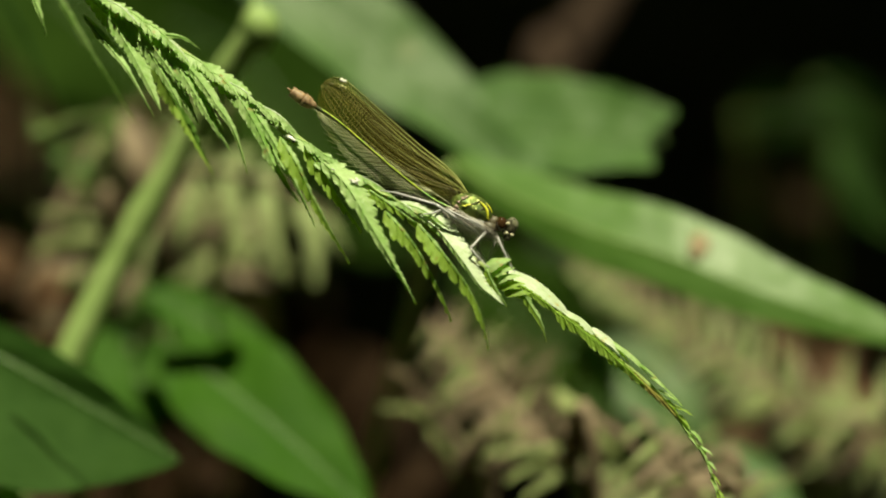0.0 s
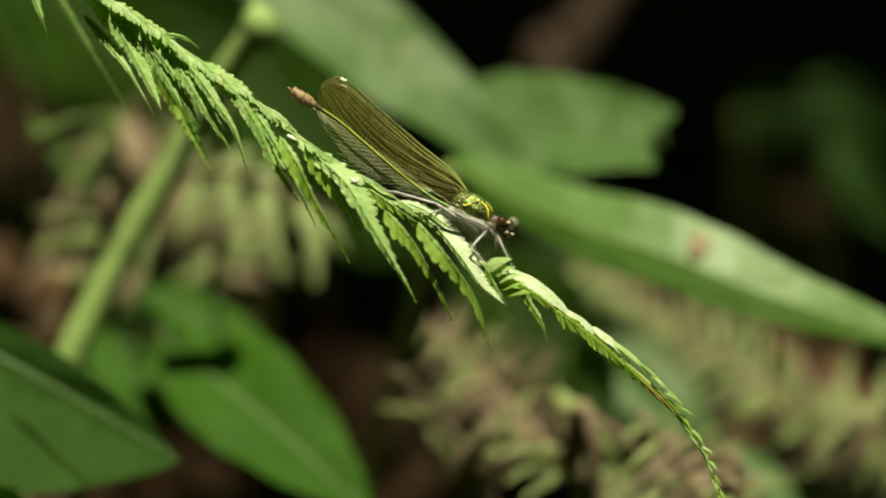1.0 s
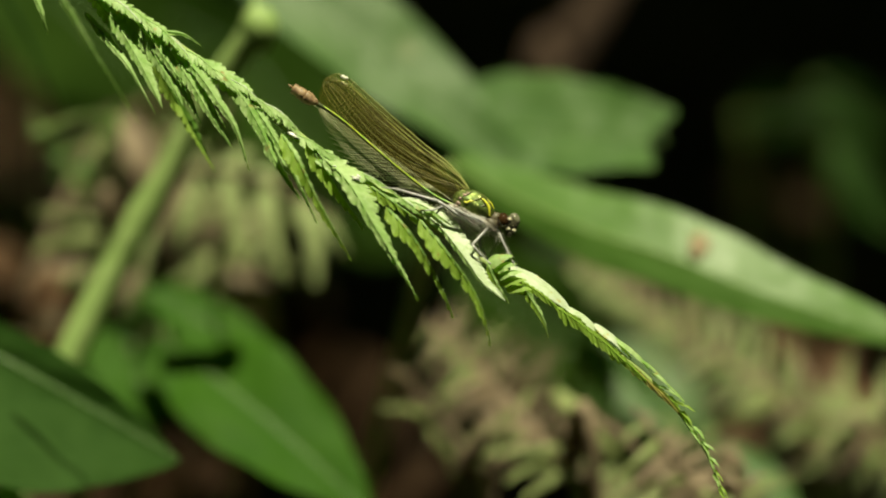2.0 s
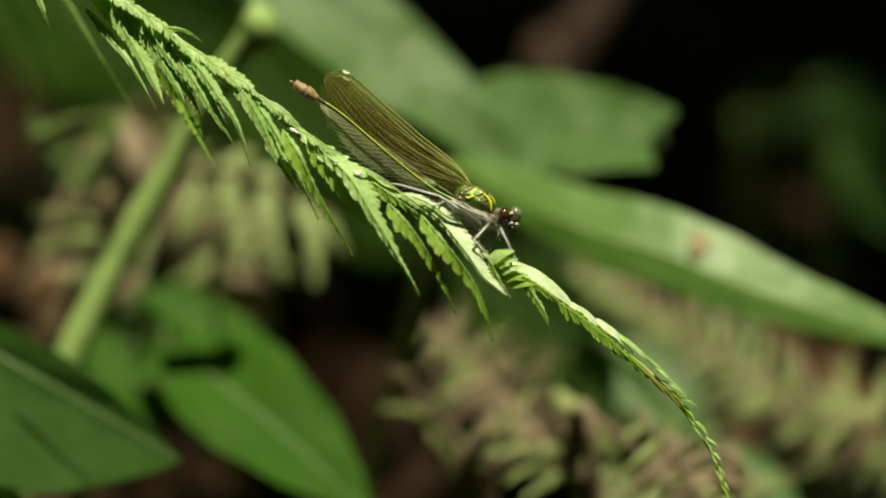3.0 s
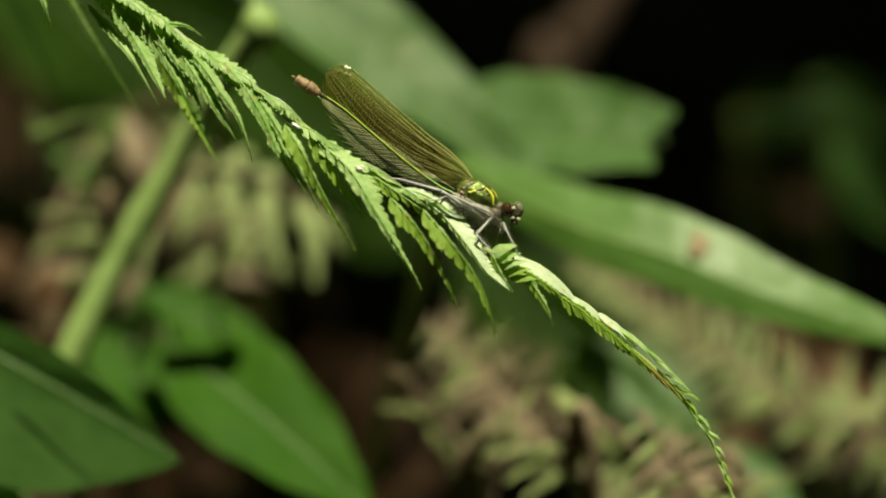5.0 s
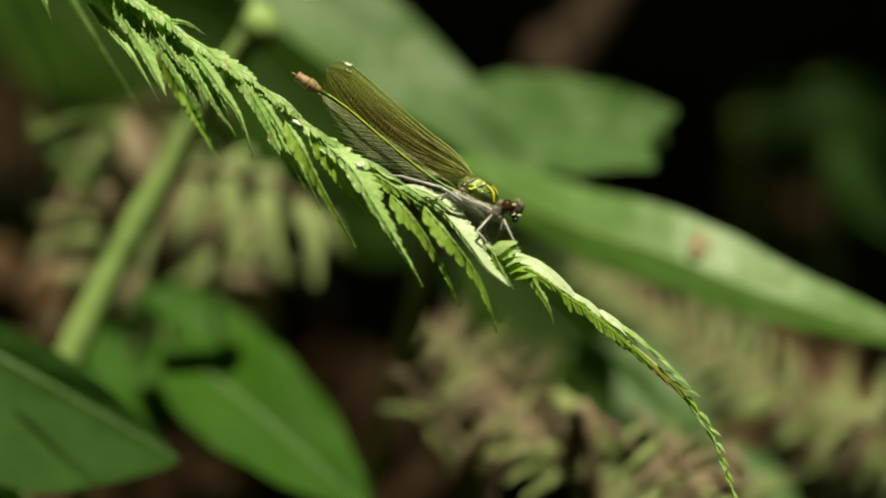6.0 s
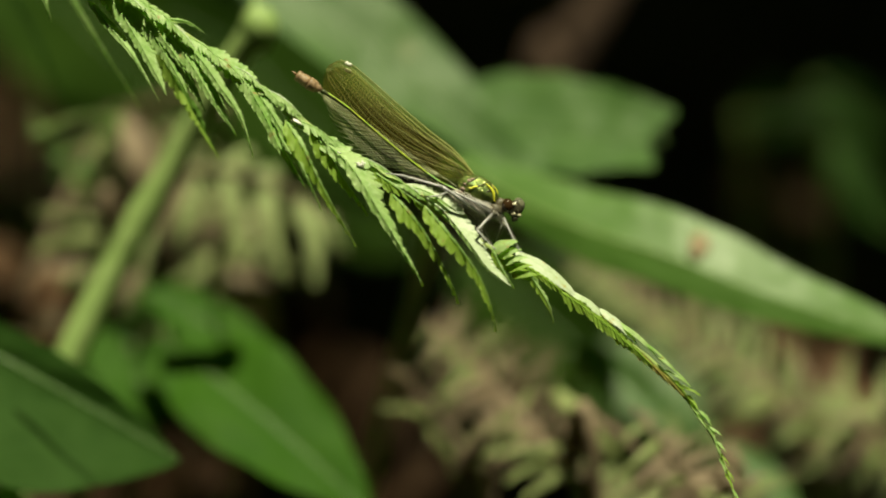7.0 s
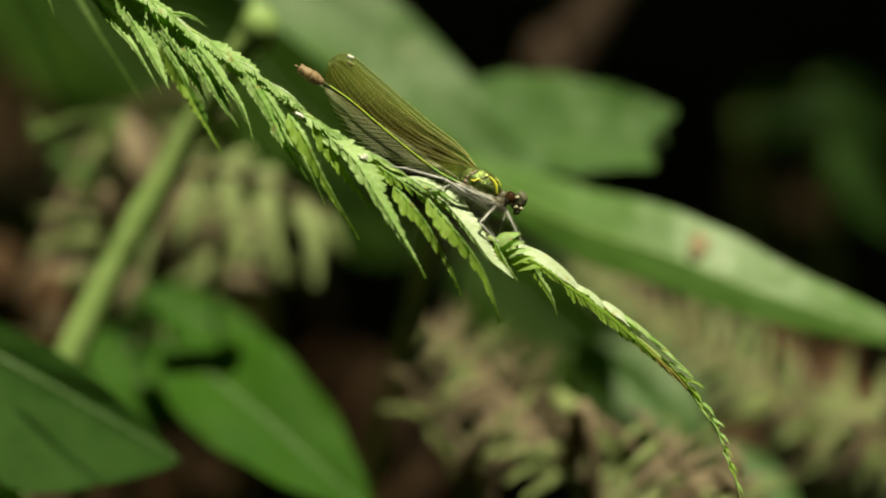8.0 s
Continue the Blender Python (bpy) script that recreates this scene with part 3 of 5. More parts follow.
        blade(bm, b, e, w, (0.4, -0.6, 0.7), 0.06, 0.4, 16, 4, shape=0.7, tooth=0.4, teeth=4, wave=0.05, seed=400 + i)
        part("pinna", bm, rnd.choice((M_FERN, M_FERN, M_FERNSHADE)), frond)
    # the curled pinna at the front foot: rounded lobes stacked one below the other
    for k, (b, t, w, m) in enumerate((((0.0072, -0.0030, -0.0033), (0.0121, -0.0040, -0.0019), 0.0030, M_FERN), ((0.0084, -0.0030, -0.0043), (0.0127, -0.0040, -0.0033), 0.0022, M_FERN), ((0.0094, -0.0030, -0.0055), (0.0137, -0.0040, -0.0047), 0.0020, M_FERN),
                                      ((0.0100, -0.0030, -0.0067), (0.0145, -0.0034, -0.0061), 0.0020, M_FERNSHADE), ((0.0108, -0.0026, -0.0077), (0.0155, -0.0030, -0.0079), 0.0020, M_FERNSHADE), ((0.0082, -0.0020, -0.0049), (0.0128, -0.0020, -0.0083), 0.0030, M_FERNSHADE), ((0.0116, -0.0020, -0.0065), (0.0154, -0.0020, -0.0093), 0.0028, M_FERNSHADE))):
        bm = bmesh.new()
        blade(bm, b, t, w, (0.2, -0.7, 0.7), 0.12, -0.35, 20, 6, shape=0.7, tooth=0.16, teeth=6, wave=0.04, seed=320 + k)
        part("pinna", bm, m, frond)


# base and tip of each forward-lying pinna in the frond's plane, and the reach of its lobes
RIDGE = [
    (-0.0714, 0.0525, -0.0651, 0.0486, 0.0031), (-0.0683, 0.0503, -0.0601, 0.0443, 0.0038), (-0.0651, 0.0480, -0.0584, 0.0441, 0.0031), (-0.0618, 0.0451, -0.0538, 0.0399, 0.0038),
    (-0.0586, 0.0437, -0.0510, 0.0379, 0.0039), (-0.0545, 0.0412, -0.0470, 0.0351, 0.0035), (-0.0513, 0.0382, -0.0450, 0.0333, 0.0039), (-0.0476, 0.0357, -0.0395, 0.0296, 0.0039),
    (-0.0436, 0.0326, -0.0366, 0.0275, 0.0034), (-0.0404, 0.0304, -0.0325, 0.0256, 0.0030), (-0.0367, 0.0277, -0.0294, 0.0226, 0.0034), (-0.0325, 0.0250, -0.0255, 0.0200, 0.0037),
    (-0.0344, 0.0263, -0.0260, 0.0209, 0.0030), (-0.0284, 0.0205, -0.0194, 0.0153, 0.0034), (-0.0236, 0.0179, -0.0148, 0.0119, 0.0032), (-0.0184, 0.0141, -0.0084, 0.0091, 0.0022),
    (-0.0129, 0.0103, -0.0044, 0.0057, 0.0026), (-0.0084, 0.0085, 0.0008, 0.0039, 0.0020)]
# base, tip and width of the leaflets on the frond's drooping tip
TIPS = [
    ((0.0366, -0.0006, -0.0227), (0.0398, -0.0012, -0.0253), 0.0007), ((0.0376, -0.0006, -0.0249), (0.0422, -0.0012, -0.0277), 0.0008), ((0.0401, -0.0006, -0.0277), (0.0441, -0.0012, -0.0295), 0.0009),
    ((0.0394, -0.0006, -0.0267), (0.0415, -0.0012, -0.0293), 0.0009), ((0.0416, -0.0006, -0.0294), (0.0437, -0.0012, -0.0320), 0.0010), ((0.0422, -0.0006, -0.0307), (0.0437, -0.0012, -0.0333), 0.0013),
    ((0.0438, -0.0006, -0.0321), (0.0461, -0.0012, -0.0350), 0.0009), ((0.0432, -0.0006, -0.0327), (0.0451, -0.0012, -0.0354), 0.0012), ((0.0454, -0.0006, -0.0351), (0.0478, -0.0012, -0.0366), 0.0007),
    ((0.0452, -0.0006, -0.0347), (0.0467, -0.0012, -0.0380), 0.0011), ((0.0466, -0.0006, -0.0374), (0.0485, -0.0012, -0.0396), 0.0007), ((0.0464, -0.0006, -0.0371), (0.0475, -0.0012, -0.0404), 0.0009),
    ((0.0474, -0.0006, -0.0397), (0.0491, -0.0012, -0.0420), 0.0006), ((0.0472, -0.0006, -0.0405), (0.0485, -0.0012, -0.0436), 0.0009), ((0.0484, -0.0006, -0.0425), (0.0499, -0.0012, -0.0448), 0.0006),
    ((0.0482, -0.0006, -0.0431), (0.0497, -0.0012, -0.0463), 0.0008), ((0.0494, -0.0006, -0.0459), (0.0509, -0.0012, -0.0488), 0.0006)]
fern_subject()


def flecks():
    """Specks of dry debris caught on the frond."""
    rnd = random.Random(77)
    for at, size in (((-0.0266, -0.0044, 0.0194), 0.0009), ((-0.0155, -0.0046, 0.0117), 0.0007), ((-0.0151, -0.0040, 0.0122), 0.0004), ((-0.0193, -0.0040, 0.0140), 0.0003)):
        bm = bmesh.new()
        blob(bm, at, ((size, 0, -size * 0.5), (0, size * 0.4, 0), (size * 0.15, 0, size * 0.35)), 10, 8, 1.3)
        part("fleck", bm, M_SILK, frond, "whitish fleck of debris")


flecks()


# ---- the damselfly ----
fly = thing("damselfly", "metallic green damselfly with folded olive-brown wings on fern", "damselfly")
fly.matrix_basis = BASE
head = None


def wing_rim(t):
    lead = np.interp(t, (0, 0.1, 0.2, 0.35, 0.58, 0.78, 0.90, 0.96, 0.99, 1.0), (0.25, 1.5, 2.05, 2.15, 2.75, 3.4, 3.7, 3.2, 2.1, 0.6))
    trail = np.interp(t, (0, 0.06, 0.2, 0.35, 0.5, 0.65, 0.81, 0.93, 0.985, 1.0), (-0.35, -1.2, -4.7, -6.9, -7.9, -7.7, -6.0, -3.7, -1.5, 0.4))
    return lead / 1000, trail / 1000


def wing(name, root, angle, depth, length, wide, seed, near):
    """A wing in two fields: a brown-tinted fore part with long veins, and a clear hind part with a ladder of fine cells."""
    rnd = random.Random(seed)
    root = Vector(root)
    c, s = math.cos(radians(angle)), math.sin(radians(angle))

    def at(x, y):
        t = x / length
        lead, trail = wing_rim(t)
        f = (y / wide - trail) / max(lead - trail, 1e-5)
        ripple = 0.00016 * math.sin(f * 26 + t * 3) + depth * (t + 0.25 * (1 - f) * t)
        return root + Vector((-c * x + s * y, ripple, s * x + c * y))

    def spot(t, f):
        lead, trail = wing_rim(t)
        return at(length * t, (trail + (lead - trail) * f) * wide)

    bm = bmesh.new()
    cols = 16
    grid = [[bm.verts.new(spot(i / 44, j / cols)) for j in range(cols + 1)] for i in range(45)]
    for i, (g, h) in enumerate(zip(grid, grid[1:])):
        lead, trail = wing_rim((i + 0.5) / 44)
        for j in range(cols):
            face = bm.faces.new((g[j], g[j + 1], h[j + 1], h[j]))
            face.material_index = 0 if trail + (lead - trail) * (j + 0.5) / cols > -0.0034 else 1
    skin = part(name, bm, M_WING, fly)
    skin.data.materials.append(M_WINGCLEAR)
    # long veins of the fore part
    bm = bmesh.new()
    for k, f in enumerate((0.36, 0.44, 0.51, 0.58, 0.64, 0.70, 0.75, 0.80, 0.85, 0.90, 0.95)):
        pts = [spot(0.01 + 0.985 * i / 40, f + 0.03 * math.sin(i * 0.12 + k)) for i in range(41)]
        tube(bm, pts, [(0.00004 if near else 0.00002) * (1 - 0.4 * i / 40) for i in range(41)], 4)
        t = 0.12
        while near and t < 0.96:
            tube(bm, [spot(t, f), spot(t + 0.004, min(1, f + 0.06))], [0.00003, 0.00003], 3)
            t += rnd.uniform(0.016, 0.024)
    tagged(part("venation", bm, M_VEINDARK, skin, "fine olive-brown wing veins"), kind="stuff")
    for f, end, r in ((1.0, 0.97, 0.00010), (0.93, 0.93, 0.00008), (0.80, 0.66, 0.00008), (0.66, 0.56, 0.00007), (0.54, 0.42, 0.00006)):
        if near or f == 1.0:
            bm = bmesh.new()
            tube(bm, [spot(0.01 + (end - 0.01) * i / 30, f + 0.04 * math.sin(3.1 * i / 30) * (f < 0.9)) for i in range(31)], [r * (1.1 - 0.8 * i / 30) for i in range(31)], 5)
            part("main_vein", bm, M_VEIN, skin, "yellow-green main vein")
    # the ladder of cells behind: oblique veins that curve down to the hind rim, with rungs between
    bm = bmesh.new()
    rows = []
    for k in range(23):
        x0 = length * (0.02 + 0.043 * k)
        y0 = -0.0030
        line = []
        for i in range(17):
            u = i / 16
            x = min(x0 + 0.0072 * u, length * 0.985)
            trail = wing_rim(x / length)[1] * wide
            line.append((x, min(y0, y0 + (trail - y0) * u ** 1.15)))
        rows.append(line)
        tube(bm, [at(x, y) for x, y in line], [0.000024] * 17, 3)
    for a, b in zip(rows, rows[1:]):
        for i in range(1, 16):
            p = [Vector((*q[i], 0)) for q in (a, b)]
            lo, hi = p[0].lerp(p[1], 0.28), p[0].lerp(p[1], 0.72)
            if near:
                tube(bm, [at(lo.x, lo.y), at(hi.x, hi.y)], [0.000048, 0.000048], 4)
    tagged(part("cell_net", bm, M_VEINPALE, skin, "pale net of fine wing cells"), kind="stuff")
    bm = bmesh.new()
    mark = [spot(0.895 + 0.040 * i / 4, 0.95 + 0.02 * (i % 2)) + Vector((0, -0.0004, 0)) for i in range(5)]
    tube(bm, mark, [0.00010, 0.00034, 0.00022, 0.00036, 0.00010], 8, 0.4, (0, 1, 0))
    part("wing_mark", bm, M_STIGMA, skin, "small white mark")


def leg(points, radii, parent):
    """A thin jointed leg with spines: femur, tibia and foot."""
    names = ("femur", "tibia", "tarsus")
    rnd = random.Random(int(points[0][0] * 1e6) % 999)
    first = None
    spine = []
    for k, (a, b) in enumerate(zip(points, points[1:])):
        a, b = Vector(a), Vector(b)
        bm = bmesh.new()
        path = [a.lerp(b, i / 6) for i in range(7)]
        r0, r1 = radii[k], radii[k + 1]
        tube(bm, path, [0.8 * (r0 + (r1 - r0) * i / 6) + (0.00003 if i in (0, 6) else 0) for i in range(7)], 7)
        if k < 2:
            d = (b - a)
            for i in range(22):
                c = a.lerp(b, 0.08 + 0.042 * i)
                out = d.cross(Vector((rnd.uniform(-1, 1), 1, rnd.uniform(-1, 1)))).normalized() * (1 if i % 2 else -1)
                spine.append((c, c + out * 0.0007 + d.normalized() * 0.0004))
        ob = part(names[k] if first else "leg", bm, M_LEG, first or parent)
        first = first or ob
    bm = bmesh.new()
    for a, b in spine:
        tube(bm, [a, b], [0.000025, 0.00001], 3)
    tagged(part("bristle_fringe", bm, M_HAIR, first), kind="stuff")


def build_fly():
    global head
    ax = Vector((0.875, 0, -0.485))
    up = Vector((0.485, 0, 0.875))
    side = Vector((0, 1, 0))
    c = Vector((0.0049, 0.0000, 0.0066))
    # thorax: a humped body, flanks grey below
    bm = bmesh.new()
    blob(bm, c + up * 0.0003, (ax * 0.0038, side * 0.0021, up * 0.0026), 30, 22, 0.14)
    thorax = part("thorax", bm, M_GREENMETAL, fly, "metallic green thorax")
    bm = bmesh.new()
    blob(bm, c - up * 0.0011 + ax * 0.0008, (ax * 0.0040, side * 0.0020, up * 0.0013), 26, 18, 0.25)
    part("underside", bm, M_GREYSKIN, thorax, "pale grey hairy underside")
    for w, a0, a1, r in ((-0.0013, 0.10, 1.05, 0.00027), (-0.0019, -0.50, -0.05, 0.00022), (-0.0003, 0.45, 1.05, 0.00012), (0.0013, 0.2, 0.95, 0.00020)):
        bm = bmesh.new()
        pts = []
        for i in range(9):
            f = a0 + (a1 - a0) * i / 8
            x = 0.0040 * math.sin(f)
            z = math.sqrt(max(0, 1 - (x / 0.0040) ** 2 - (w / 0.0020) ** 2))
            pts.append(c + up * 0.0003 + ax * x + side * w * 1.04 + up * z * 0.0026 * 1.03)
        tube(bm, pts, [r * math.sin(math.pi * (i + 0.6) / 9.2) for i in range(9)], 7)
        part("stripe", bm, M_YELLOW, thorax, "bright yellow stripe")
    # dark seams down the flanks
    for f0, lean in ((-0.45, 0.5), (0.1, 0.55), (0.55, 0.45)):
        for s in (-1, 1):
            bm = bmesh.new()
            pts = []
            for i in range(9):
                g = 0.35 + 1.25 * i / 8
                f = f0 - lean * (i / 8 - 0.3)
                pts.append(c + up * 0.0003 + ax * 0.0038 * 1.01 * math.sin(f) + (side * s * 0.0021 * math.sin(g) + up * 0.0026 * math.cos(g)) * math.cos(f) * 1.03)
            tube(bm, pts, [0.00008 * (0.3 + math.sin(math.pi * i / 8)) for i in range(9)], 6)
            part("seam", bm, M_NECK, thorax, "dark brown seam")
    for k in range(2):
        bm = bmesh.new()
        s = -1 if k == 0 else 1
        for px, r in (((0.0042, 0.0000, 0.0091), 0.0004), ((0.0036, -0.0003, 0.0088), 0.00045), ((0.0029, -0.0003, 0.0082), 0.00045), ((0.0024, -0.0003, 0.0075), 0.0005), ((0.0020, -0.0002, 0.0069), 0.0004)):
            blob(bm, Vector(px) + side * s * 0.0010, (ax * r, side * r * 0.9, up * r * 0.8), 10, 8, 0.7)
        part("wing_hinge", bm, M_HINGE, thorax, "mauve-brown wing hinge")
    bm = bmesh.new()
    rnd = random.Random(8)
    for k in range(1500):
        f, g = rnd.uniform(-1.3, 1.4), rnd.uniform(1.9, 5.0)
        p = c - up * 0.0011 + ax * (0.0008 + 0.0041 * math.sin(f)) + (side * 0.0021 * math.sin(g) + up * 0.0016 * math.cos(g)) * math.cos(f)
        d = (p - c).normalized()
        d = (d + Vector((rnd.uniform(-0.4, 0.4), rnd.uniform(-0.4, 0.4), rnd.uniform(-0.4, 0.4)))).normalized()
        tube(bm, [p, p + d * rnd.uniform(0.0006, 0.0018)], [0.00003, 0.00001], 3)
    tagged(part("hair", bm, M_HAIR, thorax, "short pale hairs"), kind="stuff")
    # neck
    bm = bmesh.new()
    blob(bm, (0.0089, 0.0000, 0.0048), (ax * 0.0009, side * 0.0009, up * 0.0011), 12, 10, 0.3)
    blob(bm, (0.0082, -0.0006, 0.0037), (ax * 0.0014, side * 0.0012, up * 0.0012), 12, 10, 0.25)
    part("neck", bm, M_NECK, fly, "olive-grey neck shield")
    # abdomen in ten rings
    path = spline([(0.0024, -0.0002, 0.0067), (-0.0012, -0.0006, 0.0084), (-0.0044, -0.0006, 0.0106), (-0.0084, -0.0006, 0.0138), (-0.0134, -0.0006, 0.0181), (-0.0184, -0.0005, 0.0224), (-0.0224, -0.0004, 0.0251), (-0.0238, -0.0004, 0.0259), (-0.0268, -0.0004, 0.0279)], 60)
    cuts = (0, 2, 8, 15, 22, 29, 36, 45, 51, 55, 60)
    for k, (a, b) in enumerate(zip(cuts, cuts[1:])):
        bm = bmesh.new()
        fat = (0.00060, 0.00036, 0.00022, 0.00018, 0.00018, 0.00020, 0.00026, 0.00040, 0.00104, 0.00120)[k]
        seg = path[a:b + 1]
        m = len(seg) - 1
        nxt = (0.00036, 0.00022, 0.00018, 0.00018, 0.00020, 0.00026, 0.00040, 0.00104, 0.00120, 0.00085)[k]
        tube(bm, seg, [(fat + (nxt - fat) * i / m) * (0.95 + 0.05 * math.sin(math.pi * i / m) + (0.05 if i == m else 0)) * (1 + (0.45 * noise.noise(Vector((i * 1.7 + k, 3.1, k))) if k > 6 else 0)) for i in range(m + 1)], 12)
        part("abdomen_segment", bm, M_ABDOMEN if k < 7 else M_BROWNTAIL, fly, "metallic green segment" if k < 7 else "pale brown segment")
    bm = bmesh.new()
    line = [q + up * 0.00016 - side * 0.00020 for q in path[1:15]]
    tube(bm, line, [0.00010 + 0.00004 * (i % 5 == 3) for i in range(len(line))], 6)
    part("dorsal_stripe", bm, M_SHEEN, fly, "gleaming turquoise-green back stripe")
    bm = bmesh.new()
    line = [q + up * 0.00016 - side * 0.00020 for q in path[14:50]]
    tube(bm, line, [0.00010 + 0.00004 * (i % 5 == 3) for i in range(len(line))], 6)
    part("dorsal_stripe", bm, M_LIME, fly, "gleaming yellow-green back stripe")
    for s in (-1, 1):
        bm = bmesh.new()
        q = path[-1]
        tube(bm, [q, q + Vector((-0.0005, s * 0.0004, 0.0004)), q + Vector((-0.0008, s * 0.0003, 0.0006))], [0.00026, 0.0002, 0.00006], 6)
        part("tail_appendage", bm, M_BROWNTAIL, fly)
    # wings, two pairs folded along the body
    for s in (-1, 1):
        wing("forewing", Vector((0.0045, 0.0000, 0.0093)) + side * (0.0004 if s < 0 else 0.0014), 36.5, 0.0004 if s < 0 else 0.0016, 0.0328, 1.0, 21 + s, s < 0)
        wing("hindwing", Vector((0.0033, 0.0000, 0.0083)) + side * (0.0007 if s < 0 else 0.0017), 37.8, 0.0008 if s < 0 else 0.0022, 0.0318, 0.97, 31 + s, False)
    # legs
    leg([(0.0094, -0.0006, 0.0028), (0.0102, -0.0026, 0.0008), (0.0121, -0.0040, -0.0033), (0.0127, -0.0040, -0.0041)], [0.00022, 0.00017, 0.00013, 0.00008], fly)
    leg([(0.0082, 0.0010, 0.0035), (0.0092, 0.0026, 0.0012), (0.0082, 0.0020, -0.0018), (0.0088, 0.0020, -0.0030)], [0.00024, 0.00016, 0.00012, 0.00008], fly)
    leg([(0.0080, -0.0010, 0.0035), (0.0048, -0.0040, 0.0001), (0.0068, -0.0040, -0.0021), (0.0081, -0.0040, -0.0033)], [0.00032, 0.00025, 0.00016, 0.0001], fly)
    leg([(0.0066, 0.0010, 0.0031), (0.0062, 0.0030, 0.0001), (0.0074, 0.0020, -0.0021), (0.0088, 0.0020, -0.0033)], [0.0003, 0.00024, 0.00016, 0.0001], fly)
    leg([(0.0061, -0.0010, 0.0029), (-0.0012, -0.0040, 0.0078), (-0.0083, -0.0040, 0.0099), (-0.0111, -0.0030, 0.0103)], [0.00042, 0.00032, 0.0002, 0.0001], fly)
    leg([(0.0056, 0.0010, 0.0036), (0.0006, 0.0030, 0.0073), (-0.0019, -0.0020, 0.0063), (-0.0042, -0.0030, 0.0061)], [0.00045, 0.00032, 0.0002, 0.0001], fly)
    for a, b, r in (((0.0072, -0.0018, 0.0034), (0.0006, -0.0030, 0.0070), 0.00026), ((0.0070, -0.0020, 0.0040), (0.0022, -0.0026, 0.0060), 0.00022)):
        bm = bmesh.new()
        p = spline([a, Vector(a).lerp(Vector(b), 0.5) + Vector((0, -0.0003, 0.0002)), b], 8)
        tube(bm, p, [r * (1 - 0.4 * i / 8) for i in range(9)], 7)
        part("thigh", bm, M_LEG, fly, "pale grey thigh folded along the flank")
    # head: two big eyes on a short crosswise bar, face below
    pivot = Vector((0.0098, 0.0000, 0.0044))
    bm = bmesh.new()
    blob(bm, Vector((0.0115, -0.0003, 0.0036)) - pivot, ((0.0012, -0.0004, 0), (0.0004, 0.0012, 0), (0, 0, 0.0016)), 20, 16, 0.12)
    head = part("head", bm, M_FACE, fly, "dark bronze head with pale face spots")
    head.location = pivot
    for spot_at, r, mat, name, lab in (
            ((0.0103, -0.0012, 0.0044), 0.00104, M_EYE, "eye", "glossy dark brown eye"), ((0.0123, 0.0002, 0.0043), 0.00108, M_GREYEYE, "eye", "glossy grey-green eye"),
            ((0.0094, -0.0002, 0.0039), 0.0009, M_BROWNTAIL, "nape", "brown nape"), ((0.0114, -0.0014, 0.0044), 0.00046, M_PALE, "cheek", "pale yellow spot"),
            ((0.0119, -0.0011, 0.0035), 0.00042, M_PALE, "cheek", "pale yellow spot"), ((0.0112, -0.0011, 0.0028), 0.00054, M_PALE, "cheek", "pale yellow spot"),
            ((0.0120, -0.0009, 0.0025), 0.00046, M_PALE, "cheek", "pale yellow spot"), ((0.0112, -0.0008, 0.0019), 0.00062, M_FACE, "mouthpart", "dark mouthparts"),
            ((0.0124, -0.0006, 0.0033), 0.00050, M_FACE, "brow", "dark bronze brow")):
        bm = bmesh.new()
        q = Vector(spot_at) - pivot
        blob(bm, q, ((r, 0, 0), (0, r, 0), (0, 0, r * (1.25 if name == "eye" else 0.75))), 18 if name == "eye" else 10, 14 if name == "eye" else 8, 0 if name == "eye" else 0.7)
        part(name, bm, mat, head, lab)
    for s in (-1, 1):
        bm = bmesh.new()
        q = Vector((0.0118, -0.0004, 0.0048)) - pivot + Vector((0, s * 0.0005, 0))
        tube(bm, [q, q + Vector((0.0006, s * 0.0003, 0.0004)), q + Vector((0.0013, s * 0.0006, 0.0004))], [0.00008, 0.00005, 0.00002], 4)
        part("antenna", bm, M_FACE, head)


build_fly()


# ---- broad-leaved plants ----
def leaf(parent, base, tip, width, normal, material, stem=None, thick=0.0016, **more):
    bm = bmesh.new()
    ribs = blade(bm, base, tip, width, normal, **more)
    ob = part("leaf", bm, material, parent)
    bm = bmesh.new()
    n = Vector(normal).normalized()
    tube(bm, [q + n * 0.0002 for q in ribs], [width * 0.007 * (1 - i / len(ribs)) + 0.0002 for i in range(len(ribs))], 6)
    part("midrib", bm, M_LEAFPALE, ob)
    if stem:
        bm = bmesh.new()
        p = spline([stem, Vector(stem).lerp(Vector(base), 0.5) + Vector((0, 0, 0.006)), base], 8)
        tube(bm, p, [thick] * 9, 7)
        part("petiole", bm, M_STALK, parent)
    return ob


def stalk(parent, points, r0, r1, n=30):
    bm = bmesh.new()
    p = spline(points, n)
    tube(bm, p, [r0 + (r1 - r0) * i / n + 0.0006 * (i % 10 == 9) for i in range(n + 1)], 12)
    part("stalk", bm, M_STALK, parent)


# tall herb with a pale green stalk
herb = thing("woodland_herb", "tall broad-leaved herb with pale green stalk", "plant")
stalk(herb, [(-0.27, 0.12, -0.03), (-0.1054, 0.0651, 0.2929), (-0.0858, 0.0758, 0.3258), (-0.0766, 0.0833, 0.3488), (-0.0668, 0.0893, 0.3675), (-0.0533, 0.0937, 0.3908), (-0.0437, 0.0929, 0.4076), (-0.0365, 0.0918, 0.4173)], 0.0037, 0.0027)
bm = bmesh.new()
